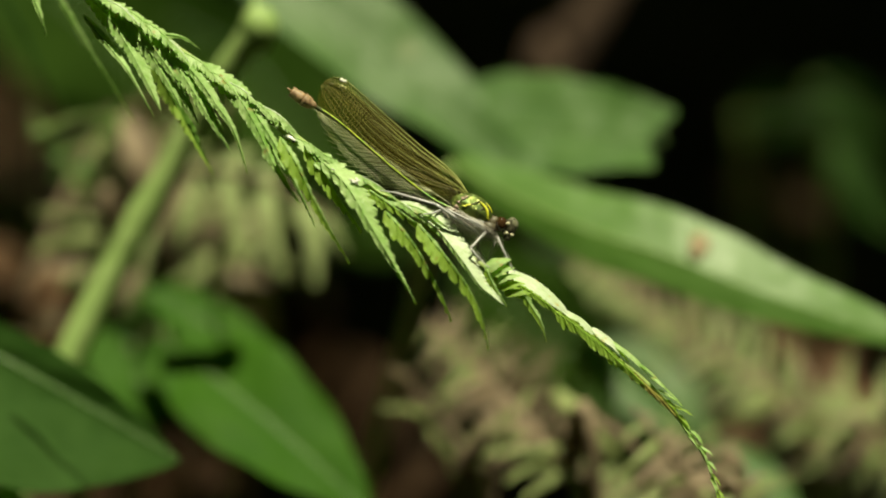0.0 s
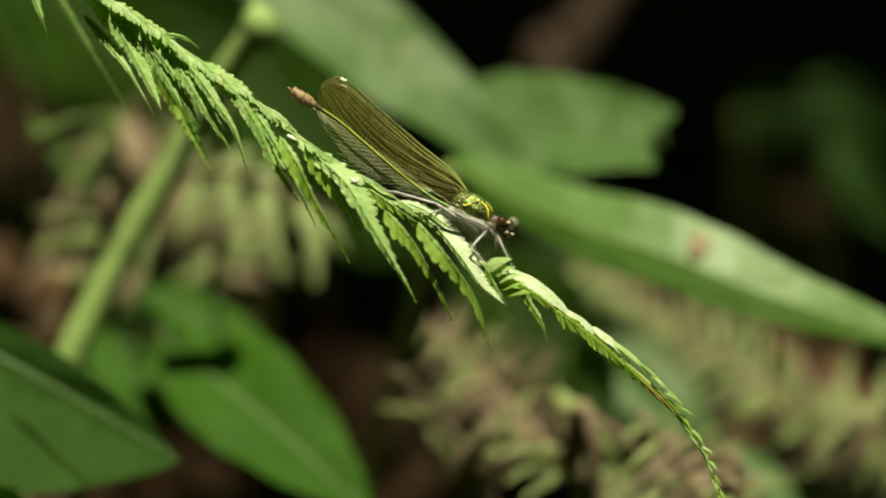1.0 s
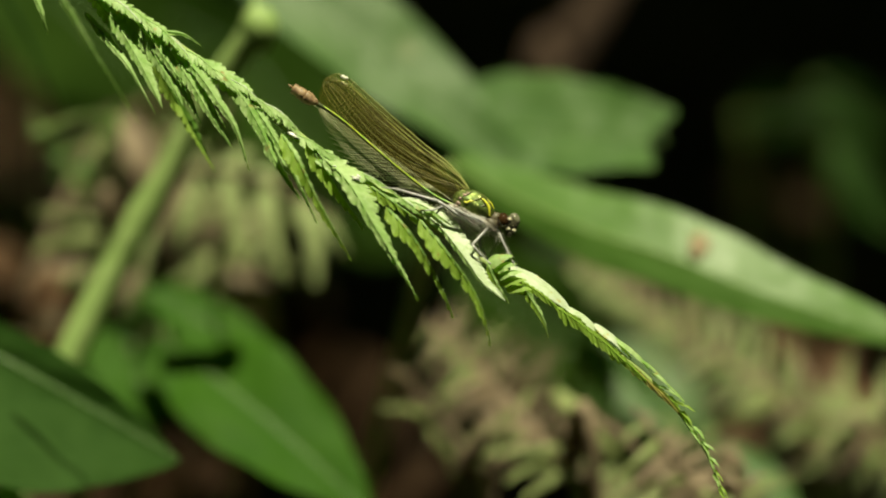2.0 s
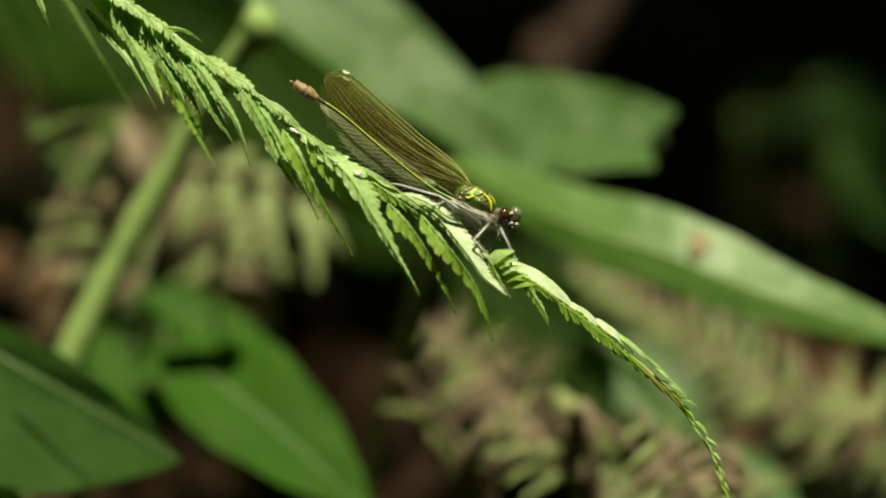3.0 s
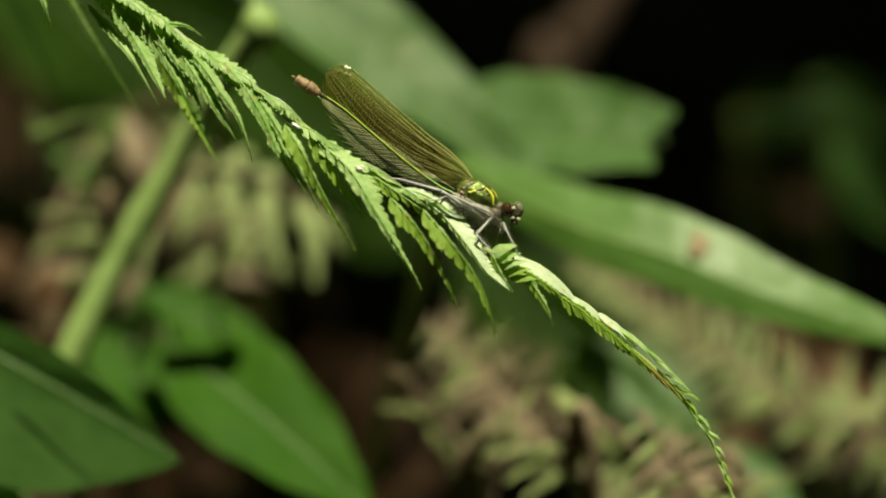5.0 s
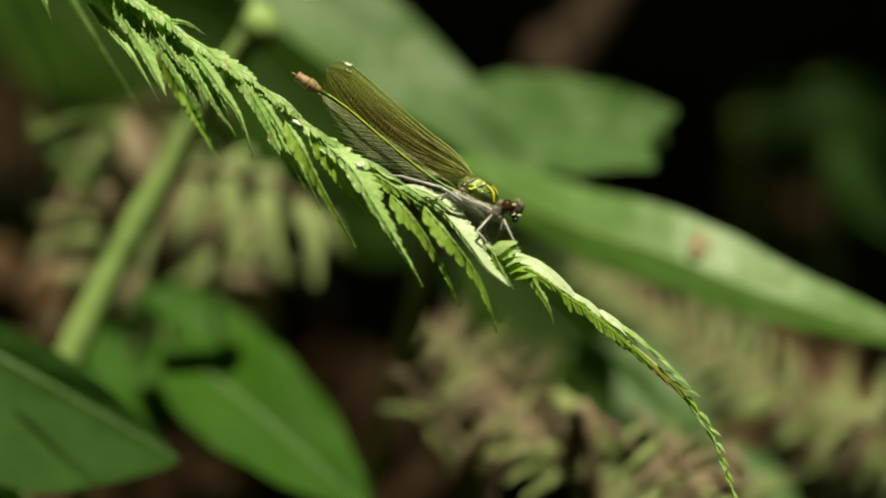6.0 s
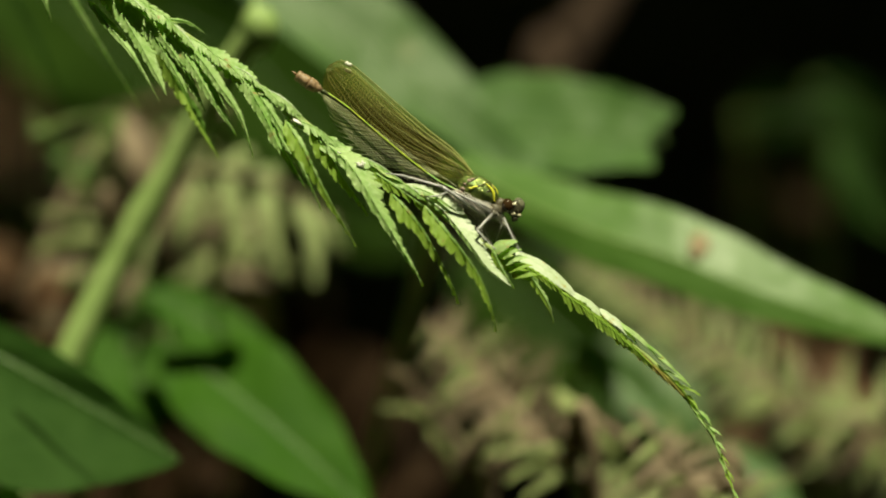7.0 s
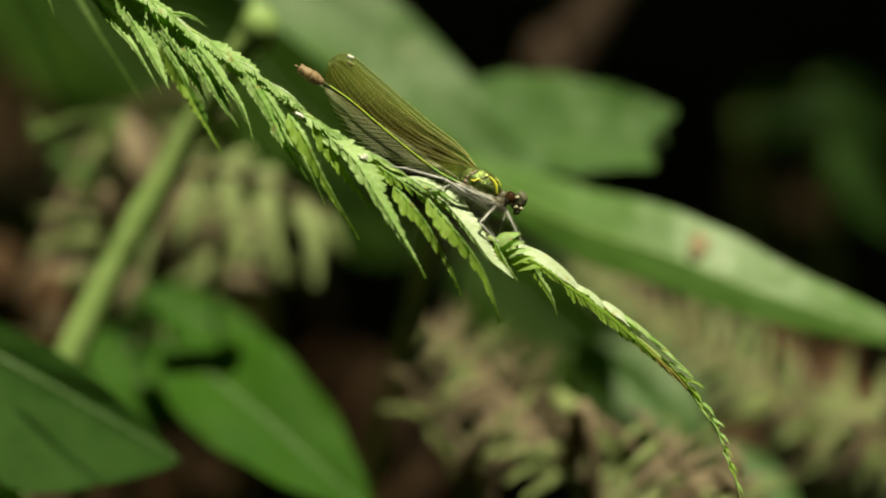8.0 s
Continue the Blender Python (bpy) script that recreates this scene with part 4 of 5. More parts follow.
blob(bm, (-0.0369, 0.0916, 0.4165), ((0.0040, 0, 0), (0, 0.0036, 0), (0, 0, 0.0048)), 14, 10, 0.15)
part("node", bm, M_STALK, herb, "swollen pale green node")
leaf(herb, (-0.0474, 0.1491, 0.4221), (0.0210, 0.1180, 0.3750), 0.0235, (0.2, -0.72, 0.66), M_LEAF, (-0.0365, 0.0918, 0.4173), thick=0.0005, sag=0.03, fold=0.15, seed=1, wave=0.05)
leaf(herb, (0.0007, 0.1370, 0.3848), (0.0472, 0.1166, 0.3858), 0.0280, (0.0, -0.6, 0.8), M_LEAF, (-0.0179, 0.1559, 0.3945), thick=0.0005, sag=0.0, fold=0.1, tooth=0.10, teeth=4, notch=0.09, wave=0.04, seed=2, blunt=0.16, shape=0.62, rows=40)

blade_plant = thing("long_leaved_plant", "long pale green leaf with brown spot, arching", "plant")
rib = spline([(0.0019, 0.1180, 0.3812), (0.0136, 0.1062, 0.3773), (0.0296, 0.0925, 0.3740), (0.0452, 0.0833, 0.3716), (0.0609, 0.0775, 0.3668), (0.0779, 0.0757, 0.3612), (0.0975, 0.0758, 0.3551)], 44)
bm = bmesh.new()
folded_blade(bm, rib, 0.0106, 0.0062, (0.22, 0.62, 0.62), (-0.10, -0.50, -0.86), 3)
long_leaf = part("leaf", bm, M_LEAFLONG, blade_plant)
bm = bmesh.new()
tube(bm, rib, [0.00035 * (1 - i / 50) for i in range(45)], 6)
part("midrib", bm, M_STALK, long_leaf)
bm = bmesh.new()
blob(bm, (0.0518, 0.0834, 0.3735), ((0.0022, 0.0004, -0.0006), (0.0002, 0.0008, 0.0004), (0.0002, 0.0016, 0.0022)), 12, 8, 0.4)
part("blotch", bm, M_BLOTCH, long_leaf, "reddish brown blotch")
stalk(blade_plant, [(-0.04, 0.30, -0.03), (-0.03, 0.22, 0.2), (-0.0029, 0.1197, 0.3638), (0.0019, 0.1174, 0.3795)], 0.0026, 0.0010)

low = thing("broad_leaved_seedling", "low plant with wide dark green leaves", "plant")
stalk(low, [(-0.10, 0.22, -0.03), (-0.0830, 0.1397, 0.2797), (-0.0780, 0.1398, 0.3124), (-0.0700, 0.1362, 0.3337), (-0.0659, 0.1334, 0.3412)], 0.0024, 0.0016)
leaf(low, (-0.1092, 0.0681, 0.3668), (-0.0519, 0.0537, 0.3388), 0.034, (0.15, -0.7, 0.68), M_LEAFDARK, None, sag=0.03, fold=0.25, seed=4, uneven=-0.68)
stalk(low, [(-0.143, 0.141, -0.03), (-0.133, 0.121, 0.215), (-0.1130, 0.0911, 0.3589)], 0.0024, 0.0010)
leaf(low, (-0.0719, 0.1402, 0.3461), (-0.0626, 0.1130, 0.3207), 0.0215, (0.1, -0.62, 0.75), M_LEAFLOW, (-0.0659, 0.1334, 0.3412), thick=0.0002, sag=0.04, fold=0.12, seed=5)
leaf(low, (-0.0634, 0.1182, 0.3528), (-0.0281, 0.1036, 0.3339), 0.0125, (0.15, -0.66, 0.73), M_LEAFLOW, (-0.0659, 0.1334, 0.3412), thick=0.0002, sag=0.04, fold=0.12, seed=6)
leaf(low, (-0.0575, 0.1040, 0.3448), (-0.0145, 0.0735, 0.3187), 0.0262, (0.35, -0.76, 0.55), M_LEAFLOW, (-0.0659, 0.1334, 0.3412), thick=0.0002, sag=0.05, fold=0.2, wave=0.06, seed=7)

shade = thing("shaded_plant", "dark green leaves in deep shade", "plant")
leaf(shade, (0.0154, 0.6113, 0.2102), (0.0552, 0.5699, 0.1477), 0.055, (0.2, -0.6, 0.7), M_LEAF, None, sag=0.05, seed=8)
leaf(shade, (0.0339, 0.1829, 0.3157), (0.0622, 0.1662, 0.2967), 0.022, (0.2, -0.5, 0.8), M_LEAF, None, sag=0.05, seed=9)
stalk(shade, [(0.049, 0.273, -0.03), (0.040, 0.233, 0.189), (0.0339, 0.1829, 0.3157)], 0.0014, 0.0006)
leaf(shade, (0.0566, 0.1059, 0.3215), (0.0766, 0.0915, 0.3093), 0.0100, (0.1, -0.6, 0.8), M_LEAF, None, sag=0.05, seed=32)
stalk(shade, [(0.09, 0.24, -0.03), (0.075, 0.19, 0.17), (0.0566, 0.1059, 0.3215)], 0.0012, 0.0005)
leaf(shade, (-0.0842, 0.5230, 0.2946), (-0.0303, 0.5045, 0.2537), 0.040, (0.1, -0.6, 0.75), M_LEAFDARK, None, sag=0.05, seed=20)
leaf(shade, (-0.1425, 0.5962, 0.2934), (-0.0886, 0.5696, 0.2439), 0.06, (0.1, -0.6, 0.75), M_LEAFDARK, None, sag=0.05, seed=22)
leaf(shade, (-0.1010, 0.4937, 0.3339), (-0.0557, 0.4719, 0.2991), 0.040, (0.1, -0.6, 0.75), M_LEAFDARK, None, sag=0.05, seed=21)
leaf(shade, (-0.1193, 0.3120, 0.3893), (-0.0630, 0.2762, 0.3440), 0.044, (0.05, -1.0, -0.04), M_LEAFMID, None, sag=0.05, fold=0.1, seed=25)
stalk(shade, [(-0.127, 0.402, -0.03), (-0.122, 0.362, 0.234), (-0.1193, 0.3120, 0.3893)], 0.0014, 0.0006)
leaf(shade, (-0.0613, 0.3222, 0.3561), (-0.0214, 0.2909, 0.3244), 0.038, (0.05, -1.0, 0.0), M_LEAFMID, None, sag=0.05, fold=0.1, seed=26)
stalk(shade, [(-0.060, 0.412, -0.03), (-0.061, 0.372, 0.214), (-0.0613, 0.3222, 0.3561)], 0.0014, 0.0006)
leaf(shade, (-0.1098, 0.3287, 0.3762), (-0.0481, 0.3005, 0.3540), 0.040, (0.05, -1.0, 0.02), M_LEAFMID, None, sag=0.05, fold=0.1, seed=27)
stalk(shade, [(-0.116, 0.419, -0.03), (-0.112, 0.379, 0.226), (-0.1098, 0.3287, 0.3762)], 0.0014, 0.0006)
leaf(shade, (-0.0354, 0.3473, 0.3039), (-0.0022, 0.3229, 0.2936), 0.018, (0.1, -1.0, 0.02), M_LEAFMID, None, sag=0.05, fold=0.1, seed=28)
stalk(shade, [(-0.031, 0.437, -0.03), (-0.034, 0.397, 0.182), (-0.0354, 0.3473, 0.3039)], 0.0014, 0.0006)
leaf(shade, (0.0051, 0.2469, 0.3184), (0.0494, 0.2163, 0.2890), 0.028, (0.08, -1.0, -0.02), M_LEAFMID, None, sag=0.04, fold=0.1, seed=29)
stalk(shade, [(0.016, 0.337, -0.03), (0.009, 0.297, 0.191), (0.0051, 0.2469, 0.3184)], 0.0014, 0.0006)
leaf(shade, (0.0289, 0.1267, 0.3370), (0.0564, 0.1098, 0.3174), 0.0095, (0.1, -0.85, 0.5), M_LEAF, None, sag=0.05, seed=30)
stalk(shade, [(0.043, 0.217, -0.03), (0.035, 0.177, 0.202), (0.0289, 0.1267, 0.3370)], 0.0014, 0.0006)
stalk(shade, [(-0.02, 0.56, -0.03), (-0.03, 0.54, 0.1), (-0.0813, 0.4843, 0.3049), (-0.1010, 0.4937, 0.3339), (-0.1425, 0.5962, 0.2934)], 0.003, 0.0015)
stalk(shade, [(0.1, 0.70, -0.03), (0.07, 0.66, 0.12), (0.0154, 0.6113, 0.2102)], 0.003, 0.0015)


# ---- ferns on the floor ----
def floor_fern(points, n, size, wide, material, normal, label, seed, lo=0.3, bend=-0.3, lean=0.45):
    t = thing("fern", label, "fern", "floor ferns")
    path = spline(points, 60)
    bm = bmesh.new()
    tube(bm, path, [0.0018 * (1 - k / 66) + 0.0002 for k in range(61)], 7)
    part("rachis", bm, M_BROWNFERN, t)
    rnd = random.Random(seed)
    kinds = material if type(material) is tuple else (material,)
    for k in range(n):
        f = lo + (0.985 - lo) * k / n
        i = min(int(f * 60), 59)
        b = path[i]
        d = (path[i + 1] - path[i]).normalized()
        s = d.cross(Vector(normal)).normalized()
        l = size * min(1, 0.55 + 2.2 * (f - lo)) * (1 - (f - lo) / (1 - lo)) ** 0.7 + 0.006
        for q in (-1, 1):
            tip = b + s * q * l * rnd.uniform(0.55, 1.2) + d * l * (lean + rnd.uniform(-0.2, 0.2)) + Vector((rnd.uniform(-0.15, 0.15), rnd.uniform(-0.15, 0.15), bend + rnd.uniform(-0.2, 0.2))) * l
            bm = bmesh.new()
            pinna(bm, b, tip, wide * (0.5 + 0.5 * l / size), Vector(normal) + Vector((rnd.uniform(-0.3, 0.3), rnd.uniform(-0.3, 0.3), 0)), 9, 0.08 + 0.14 * rnd.random(), 0.2, seed=seed * 100 + k * 2 + q, bend=0.12)
            part("pinna", bm, rnd.choice(kinds), t)
    return t


def hanging_fern(points, fingers, label, seed):
    """A frond whose few broad pinnae hang from an arched rachis; each finger is base, tip, width and material."""
    t = thing("fern", label, "fern", "floor ferns")
    path = spline(points, 40)
    bm = bmesh.new()
    tube(bm, path, [0.0014 * (1 - k / 46) + 0.0002 for k in range(41)], 7)
    part("rachis", bm, M_BROWNFERN, t)
    for k, (b, e, w, material) in enumerate(fingers):
        bm = bmesh.new()
        pinna(bm, b, e, w, (0.1, -0.72, 0.66), 9, 0.10, 0.2, seed=seed * 100 + k, tail=0.35, web=1.7, fold=0.25, bend=0.06, lean=70)
        part("pinna", bm, material, t)


hanging_fern([(-0.06, 0.30, -0.02), (-0.0725, 0.1381, 0.3396), (-0.0685, 0.1347, 0.3615), (-0.0589, 0.1332, 0.3732), (-0.0452, 0.1287, 0.3755), (-0.0331, 0.1275, 0.3717), (-0.0223, 0.1255, 0.3655)],
             [((-0.0455, 0.1288, 0.3758), (-0.0454, 0.1214, 0.3594), 0.0052, M_PALEFERN), ((-0.0380, 0.1282, 0.3737), (-0.0351, 0.1180, 0.3555), 0.0058, M_PALEFERN), ((-0.0305, 0.1270, 0.3703), (-0.0272, 0.1173, 0.3534), 0.0058, M_PALEFERN), ((-0.0500, 0.1318, 0.3752), (-0.0561, 0.1237, 0.3599), 0.0050, M_PALEFERN),
              ((-0.0541, 0.1337, 0.3746), (-0.0604, 0.1240, 0.3611), 0.0042, M_BROWNFERN), ((-0.0589, 0.1332, 0.3732), (-0.0646, 0.1214, 0.3530), 0.0046, M_PALEFERN), ((-0.0404, 0.1284, 0.3744), (-0.0275, 0.1385, 0.3732), 0.0052, M_PALEFERN), ((-0.0477, 0.1288, 0.3758), (-0.0385, 0.1399, 0.3776), 0.0050, M_PALEFERN),
              ((-0.0253, 0.1261, 0.3673), (-0.0208, 0.1233, 0.3588), 0.0036, M_PALEFERN)], "dull green fern frond with broad drooping pinnae", 3)
hanging_fern([(-0.20, 0.28, -0.02), (-0.0564, 0.1358, 0.3325), (-0.0642, 0.1317, 0.3522), (-0.0696, 0.1326, 0.3615), (-0.0775, 0.1343, 0.3668), (-0.0887, 0.1355, 0.3638)],
             [((-0.0696, 0.1328, 0.3621), (-0.0885, 0.1339, 0.3654), 0.0034, M_DULLFERN), ((-0.0687, 0.1319, 0.3592), (-0.0883, 0.1294, 0.3581), 0.0058, M_DULLFERN), ((-0.0665, 0.1309, 0.3563), (-0.0822, 0.1271, 0.3511), 0.0048, M_DULLFERN), ((-0.0647, 0.1298, 0.3528), (-0.0702, 0.1268, 0.3435), 0.0048, M_BROWNFERN),
              ((-0.0597, 0.1334, 0.3412), (-0.0679, 0.1264, 0.3359), 0.0040, M_DULLFERN)], "small arched fern frond over brown litter", 8)


hanging_fern([(0.06, 0.10, -0.02), (0.0314, 0.0626, 0.3176), (0.0270, 0.0718, 0.3298), (0.0248, 0.0755, 0.3345), (0.0226, 0.0802, 0.3426)],
             [((0.0239, 0.0750, 0.3332), (0.0078, 0.0710, 0.3336), 0.0030, M_DULLFERN), ((0.0231, 0.0742, 0.3307), (0.0127, 0.0692, 0.3282), 0.0028, M_DULLFERN), ((0.0248, 0.0735, 0.3285), (0.0155, 0.0678, 0.3240), 0.0026, M_DULLFERN),
              ((0.0248, 0.0742, 0.3307), (0.0344, 0.0678, 0.3238), 0.0030, M_BROWNFERN), ((0.0231, 0.0805, 0.3437), (0.0356, 0.0725, 0.3318), 0.0046, M_DULLFERN), ((0.0300, 0.0771, 0.3395), (0.0407, 0.0707, 0.3329), 0.0024, M_BROWNFERN), ((0.0219, 0.0758, 0.3356), (0.0110, 0.0726, 0.3387), 0.0022, M_BROWNFERN)], "browning fern frond with narrow arching pinnae", 12)
hanging_fern([(0.02, 0.14, -0.02), (0.0101, 0.0857, 0.3079), (0.0054, 0.0927, 0.3228), (-0.0005, 0.0984, 0.3308), (-0.0064, 0.1031, 0.3353)],
             [((-0.0028, 0.0986, 0.3313), (-0.0132, 0.0935, 0.3349), 0.0024, M_DULLFERN), ((-0.0023, 0.0977, 0.3285), (0.0019, 0.0892, 0.3219), 0.0032, M_DULLFERN), ((0.0025, 0.0964, 0.3246), (0.0060, 0.0884, 0.3192), 0.0022, M_BROWNFERN),
              ((-0.0052, 0.1002, 0.3364), (-0.0111, 0.0961, 0.3429), 0.0026, M_BROWNFERN)], "dim browning fern frond among litter", 13)


MIXED = (M_BROWNFERN, M_DULLFERN, M_BROWNFERN, M_DULLFERN, M_BROWNFERN)
floor_fern([(0.03, 0.10, -0.02), (0.0305, 0.0672, 0.3157), (0.0232, 0.0768, 0.3291), (0.0169, 0.0823, 0.3362), (0.0100, 0.0865, 0.3427), (0.0030, 0.0889, 0.3499), (-0.0039, 0.0905, 0.3549)], 36, 0.0160, 0.0015, MIXED, (0.15, -0.62, 0.75), "browning fern frond with fine narrow pinnae", 4, lo=0.42, bend=-0.15, lean=0.15)
floor_fern([(0.34, 0.30, -0.02), (0.1125, 0.1239, 0.2959), (0.0871, 0.1254, 0.3166), (0.0550, 0.1317, 0.3359), (0.0268, 0.1419, 0.3514)], 72, 0.0135, 0.0023, (M_PALEFERN, M_DULLFERN, M_PALEFERN, M_BROWNFERN), (0.1, -0.6, 0.8), "dull green fern frond lying low", 1, lo=0.22, bend=-0.05)
floor_fern([(0.10, 0.12, -0.02), (0.0616, 0.0538, 0.3067), (0.0536, 0.0572, 0.3235), (0.0468, 0.0610, 0.3353), (0.0379, 0.0664, 0.3453)], 12, 0.0210, 0.0036, MIXED, (0.0, -0.6, 0.8), "browning fern frond with narrow pinnae", 5, lo=0.27, bend=-0.5, lean=0.2)
floor_fern([(0.11, 0.15, -0.02), (0.0646, 0.0747, 0.3063), (0.0532, 0.0822, 0.3163), (0.0418, 0.0884, 0.3226), (0.0314, 0.0940, 0.3268)], 28, 0.0150, 0.0028, (M_PALEFERN, M_BROWNFERN, M_PALEFERN), (0.0, -0.6, 0.8), "small browning fern frond with narrow pinnae", 6, lo=0.45, bend=-0.1, lean=0.2)
floor_fern([(-0.08, 0.32, -0.02), (-0.0444, 0.1884, 0.3165), (-0.0495, 0.1903, 0.3383), (-0.0600, 0.1956, 0.3547), (-0.0750, 0.2049, 0.3672)], 10, 0.020, 0.0065, M_DULLFERN, (0.0, -0.5, 0.85), "pale browning fern frond among litter", 7, lo=0.3, bend=-0.5, lean=0.3)


def withered(leaves, root, label, material=M_LITTER):
    """A dead herb: a thin brown stem with a few shrivelled leaves."""
    t = thing("withered_plant", label, "dead plant", "withered plants")
    bm = bmesh.new()
    path = spline([root] + [b for b, _, _ in leaves], 24)
    tube(bm, path, [0.0016 * (1 - i / 40) for i in range(25)], 7)
    part("stem", bm, material, t)
    for k, (b, e, w) in enumerate(leaves):
        bm = bmesh.new()
        blade(bm, b, e, w, (0.1, -0.5, 0.85), 0.12, 0.5, 14, 6, wave=0.14, seed=k + 50)
        part("leaf", bm, material, t)


withered([((-0.1072, 0.2300, 0.2989), (-0.0879, 0.2232, 0.3101), 0.014), ((-0.1030, 0.2335, 0.3095), (-0.0885, 0.2313, 0.3191), 0.012), ((-0.1078, 0.2399, 0.3133), (-0.1184, 0.2378, 0.3229), 0.012)], (-0.16, 0.30, -0.03), "shrivelled brown leaves on dead stem")
withered([((-0.0790, 0.2668, 0.3150), (-0.0652, 0.2608, 0.3290), 0.014), ((-0.0779, 0.2761, 0.3273), (-0.0659, 0.2758, 0.3426), 0.015), ((-0.0794, 0.2783, 0.3343), (-0.0862, 0.2771, 0.3467), 0.012), ((-0.0544, 0.2045, 0.3337), (-0.0444, 0.1868, 0.3115), 0.012)], (-0.12, 0.33, -0.03), "shrivelled pale brown leaves on dead stem", M_BROWNFERN)
withered([((0.0892, 0.2239, 0.2802), (0.1076, 0.2172, 0.2917), 0.018), ((0.0906, 0.2265, 0.2882), (0.1027, 0.2253, 0.3005), 0.014), ((0.0869, 0.2338, 0.2945), (0.0780, 0.2309, 0.3015), 0.012), ((0.0692, 0.2167, 0.2740), (0.0762, 0.2193, 0.2820), 0.012)], (0.13, 0.31, -0.03), "shrivelled pinkish brown leaves on dead stem")


# added leaves whose near-black brown stands in for litter lying in shade
withered([((-0.0279, 0.2866, 0.2465), (-0.0036, 0.2828, 0.2673), 0.030), ((-0.0341, 0.2941, 0.2533), (-0.0127, 0.2950, 0.2724), 0.026), ((-0.0405, 0.3035, 0.2661), (-0.0311, 0.3054, 0.2881), 0.022), ((-0.0496, 0.3044, 0.2690), (-0.0585, 0.3073, 0.2939), 0.020), ((-0.0247, 0.2782, 0.2368), (0.0024, 0.2768, 0.2487), 0.030)], (-0.05, 0.36, -0.03), "brown dead leaves on stem, coloured as in shade", M_SHADELITTER)
withered([((-0.0763, 0.2166, 0.2575), (-0.0505, 0.2112, 0.2732), 0.026), ((-0.0819, 0.2179, 0.2615), (-0.0926, 0.2141, 0.2660), 0.02)], (-0.09, 0.28, -0.03), "brown dead leaves on stem, coloured as in shade", M_SHADELITTER)
withered([((0.0849, 0.4052, 0.2879), (0.0914, 0.4025, 0.2861), 0.010), ((0.1017, 0.4034, 0.2823), (0.1148, 0.4004, 0.2797), 0.013)], (0.14, 0.46, -0.03), "brown dead leaves on stem, coloured as in shade", M_SHADELITTER)
withered([((-0.0489, 0.1605, 0.3440), (-0.0370, 0.1497, 0.3269), 0.0085), ((-0.0721, 0.1808, 0.3740), (-0.0669, 0.1706, 0.3588), 0.0100), ((-0.0923, 0.1601, 0.3427), (-0.0739, 0.1544, 0.3413), 0.0048), ((-0.0961, 0.1554, 0.3282), (-0.0777, 0.1517, 0.3329), 0.0050)], (-0.14, 0.34, -0.03), "pale brown strap-like dead leaves", M_BROWNFERN)


# a small-leaved sprig in the dim corner
def sprig():
    t = thing("small_leaved_sprig", "thin sprig with tiny pale green leaves", "plant")
    rnd = random.Random(9)
    path = spline([(-0.14, 0.26, -0.03), (-0.0738, 0.1431, 0.3549), (-0.0787, 0.1463, 0.3650), (-0.0849, 0.1490, 0.3733), (-0.0905, 0.1519, 0.3821)], 30)
    bm = bmesh.new()
    tube(bm, path, [0.0011 * (1 - i / 40) for i in range(31)], 6)
    part("stem", bm, M_STALK, t)
    for i in range(11, 30, 4):
        q = path[i]
        for side in (-1, 1):
            bm = bmesh.new()
            e = q + Vector((side * rnd.uniform(0.003, 0.006), rnd.uniform(-0.004, 0.004), rnd.uniform(-0.004, 0.004)))
            blade(bm, q, e, 0.0024, (rnd.uniform(-0.4, 0.4), -0.5, 0.8), 0.05, 0.2, 8, 4, seed=i)
            part("leaf", bm, M_LEAFMID, t)
    for i, (b, e, w) in enumerate((((-0.0863, 0.1168, 0.3875), (-0.0841, 0.1162, 0.3886), 0.0020), ((-0.0826, 0.1200, 0.3810), (-0.0803, 0.1194, 0.3824), 0.0019), ((-0.0769, 0.1193, 0.3787), (-0.0739, 0.1187, 0.3803), 0.0023))):
        bm = bmesh.new()
        blade(bm, b, e, w, (0.05, -0.55, 0.83), 0.05, 0.2, 8, 4, seed=60 + i)
        part("leaf", bm, M_LEAFPALE, t, "pale glinting leaf")
        bm = bmesh.new()
        q = min(path, key=lambda p: (p - Vector(b)).length)
        tube(bm, spline([q, q.lerp(Vector(b), 0.5) + Vector((0, 0.002, 0.001)), b], 6), [0.0003] * 7, 5)
        part("petiole", bm, M_STALK, t)


sprig()

# ---- distance ----
branch = thing("dead_branch", "grey-brown dead branch leaning in shade", "branch")
bm = bmesh.new()
p = spline([(-0.03, 0.45, -0.03), (0.0217, 0.2918, 0.3272), (0.0300, 0.3044, 0.3499), (0.0414, 0.3148, 0.3657), (0.0522, 0.3257, 0.3831)], 28)
tube(bm, p, [0.0072 * (1 - i / 90) + 0.0010 * noise.noise(Vector((i * 0.9, 0, 0))) for i in range(29)], 12)
part("wood", bm, M_TWIG, branch)
for k in (14, 24):
    bm = bmesh.new()
    q = p[k]
    e = q + Vector((0.02 * (-1) ** k, 0.02, 0.02))
    tube(bm, spline([q, q.lerp(e, 0.5) + Vector((0, 0, -0.004)), e], 6), [0.0022 * (1 - i / 8) for i in range(7)], 7)
    part("twig", bm, M_TWIG, branch)

far = thing("distant_herb", "dim green leaves in dark undergrowth", "plant")
leaf(far, (0.0986, 0.4780, 0.2854), (0.1148, 0.4810, 0.2947), 0.010, (0, -0.7, 0.7), M_LEAFDARK, None, seed=10)
leaf(far, (0.1264, 0.4760, 0.2794), (0.1490, 0.4619, 0.2520), 0.014, (0, -0.7, 0.7), M_LEAFDARK, None, seed=11)
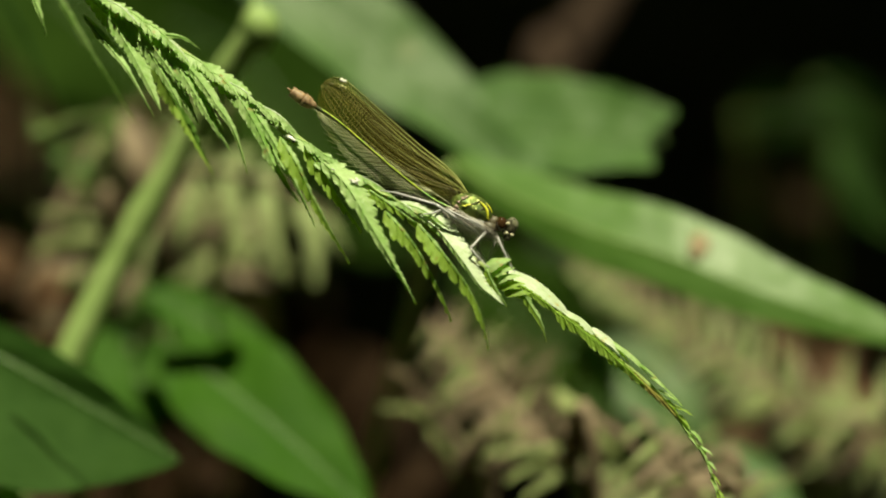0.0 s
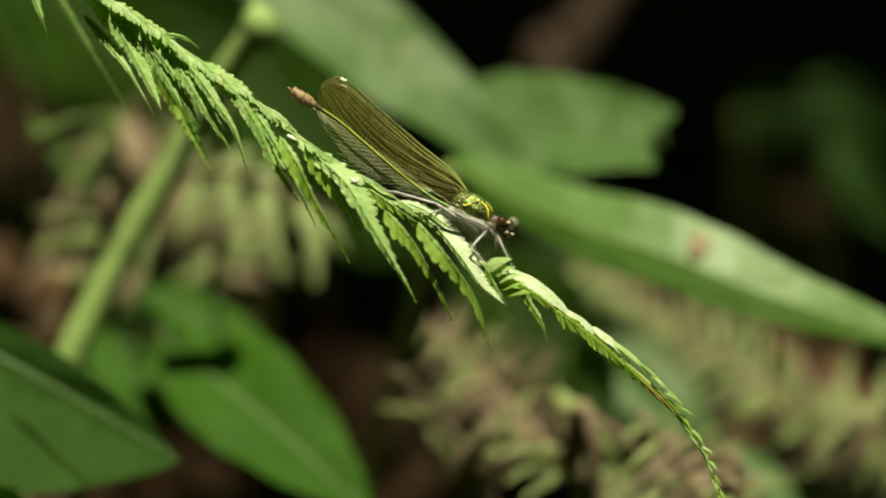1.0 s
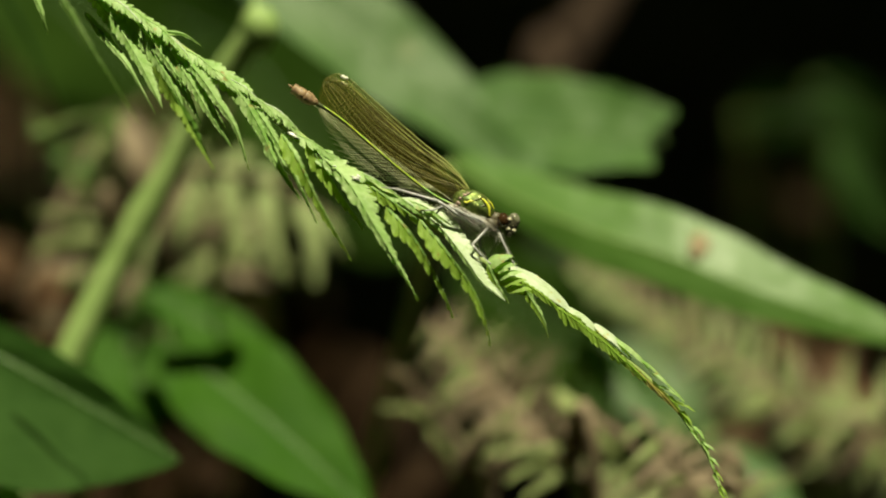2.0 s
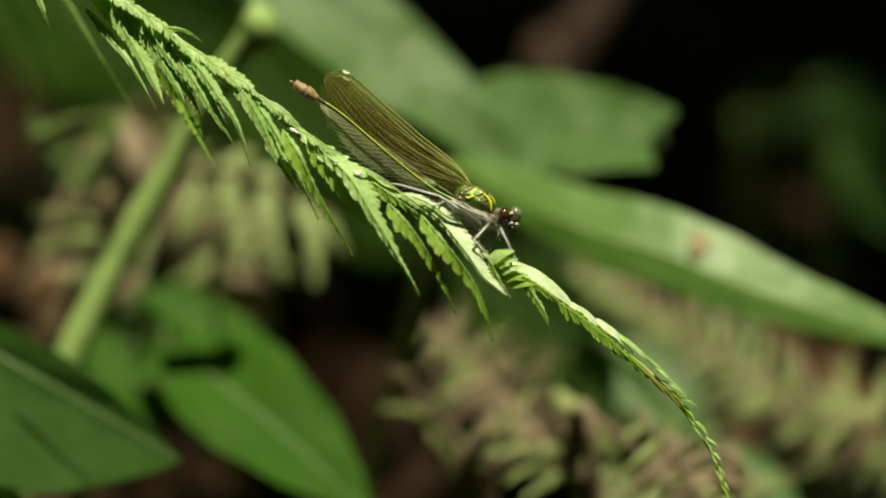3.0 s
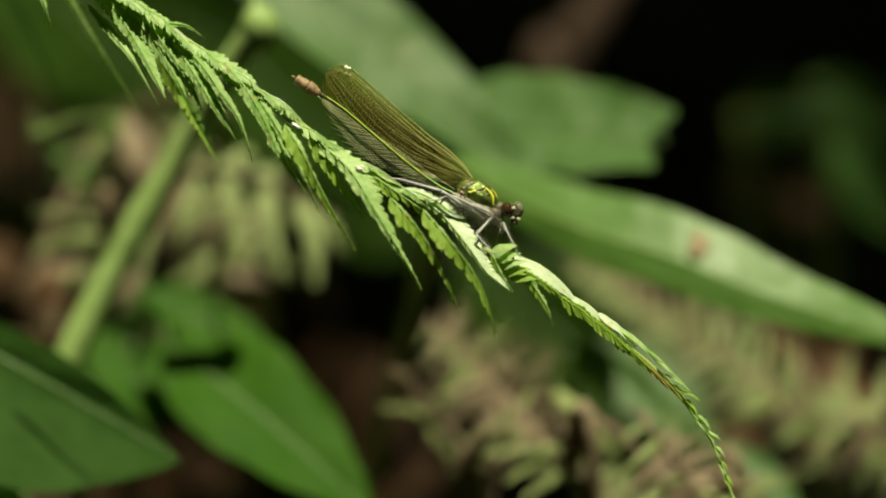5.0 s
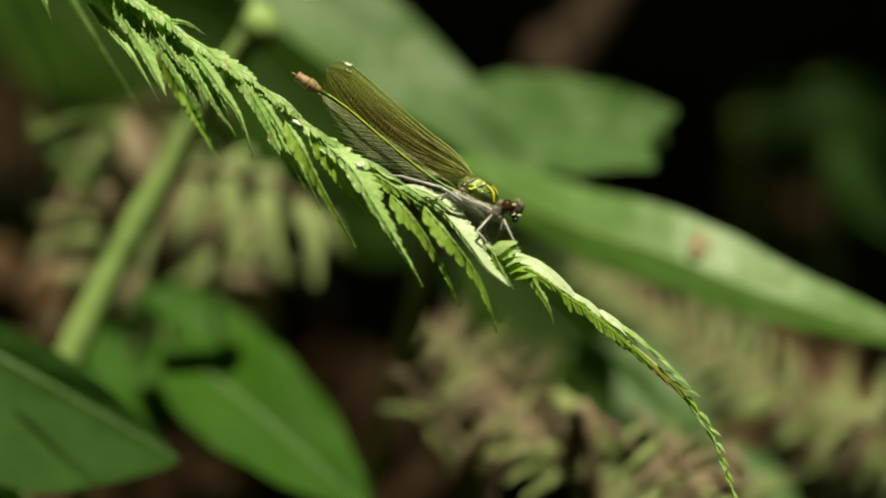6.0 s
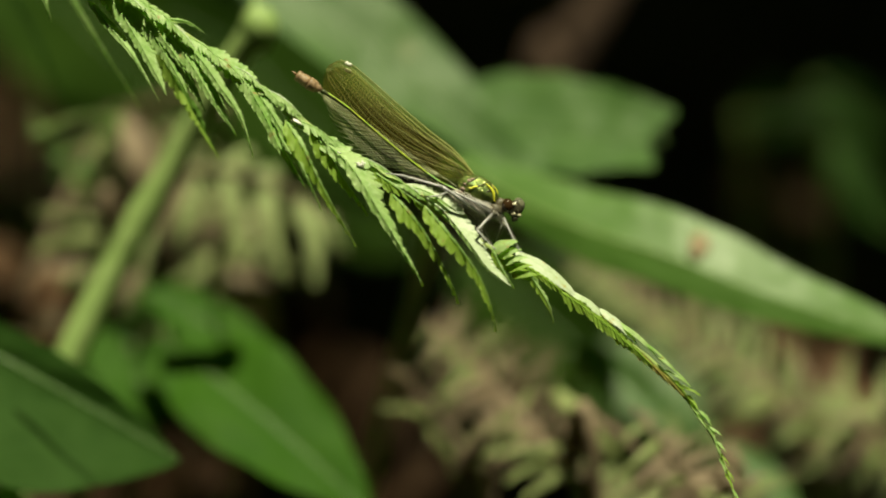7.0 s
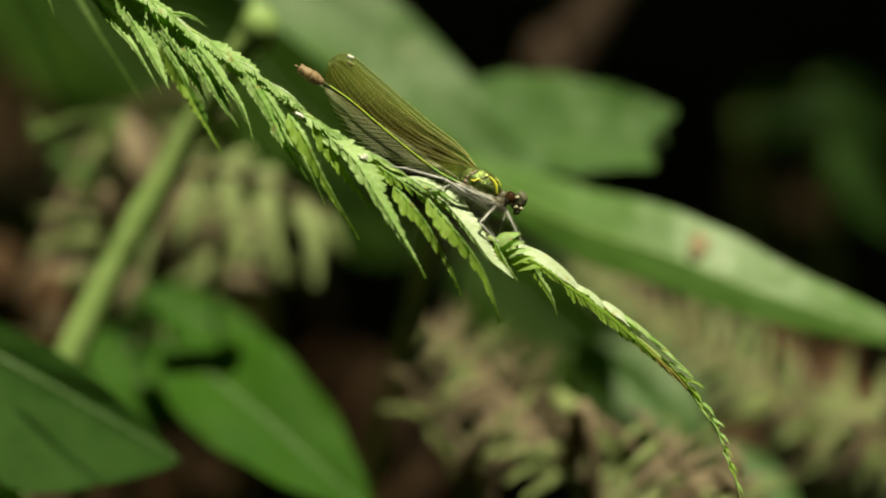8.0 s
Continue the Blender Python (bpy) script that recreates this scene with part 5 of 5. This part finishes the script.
leaf(far, (0.0814, 0.3349, 0.3304), (0.1047, 0.3353, 0.3316), 0.0150, (0.0, -1.0, -0.02), M_LEAFDARK, None, fold=0.1, seed=12)
stalk(far, [(0.104, 0.425, -0.03), (0.090, 0.385, 0.198), (0.0814, 0.3349, 0.3304)], 0.0014, 0.0006)
leaf(far, (0.1037, 0.3566, 0.3325), (0.1306, 0.3517, 0.3175), 0.0150, (0.0, -1.0, -0.02), M_LEAFDARK, None, fold=0.1, seed=13)
stalk(far, [(0.129, 0.447, -0.03), (0.114, 0.407, 0.200), (0.1037, 0.3566, 0.3325)], 0.0014, 0.0006)
leaf(far, (0.1018, 0.2941, 0.3342), (0.1255, 0.2854, 0.3074), 0.0130, (0.0, -1.0, -0.02), M_LEAFDARK, None, fold=0.1, seed=14)
stalk(far, [(0.127, 0.384, -0.03), (0.112, 0.344, 0.201), (0.1018, 0.2941, 0.3342)], 0.0014, 0.0006)
stalk(far, [(0.15, 0.56, -0.03), (0.13, 0.52, 0.10), (0.0986, 0.4780, 0.2854), (0.1264, 0.4760, 0.2794)], 0.003, 0.0015)


# ---- sway of the frond with its insect ----
def motions():
    # seconds, shift along and up the frond's plane in millimetres, turn in degrees
    sway = [(0.0, 0.0, 0.0, 0.0), (0.5, 0.03, 0.02, 0.02), (1.0, 0.08, 0.11, 0.05), (1.5, 0.17, 0.29, 0.08), (2.0, 0.31, 0.63, 0.14), (2.5, 0.46, 1.06, 0.22), (3.0, 0.62, 1.45, 0.30),
            (3.5, 0.74, 1.71, 0.36), (4.0, 0.81, 1.87, 0.40), (4.5, 0.91, 2.07, 0.43), (5.0, 1.01, 2.40, 0.46), (5.5, 1.09, 2.73, 0.48), (6.0, 1.14, 2.95, 0.50), (6.5, 1.15, 3.02, 0.50),
            (7.0, 1.17, 3.12, 0.50), (7.5, 1.31, 3.39, 0.53), (8.0, 1.68, 4.41, 0.67)]
    rows = [(t, BASE @ pose(x / 1000, 0, z / 1000, 0, -a, 0)) for t, x, z, a in sway]
    walk(frond, rows)
    walk(fly, rows)
    at = head.location.copy()
    nods = [(0.0, 0), (1.5, 0), (2.0, -3), (2.7, -9), (3.5, -9), (4.5, -8), (5.2, -7), (6.0, -8), (7.0, -6), (7.5, -4), (8.0, -2)]
    walk(head, [(t, pose(at.x, at.y, at.z, 0, a, 0)) for t, a in nods])


motions()
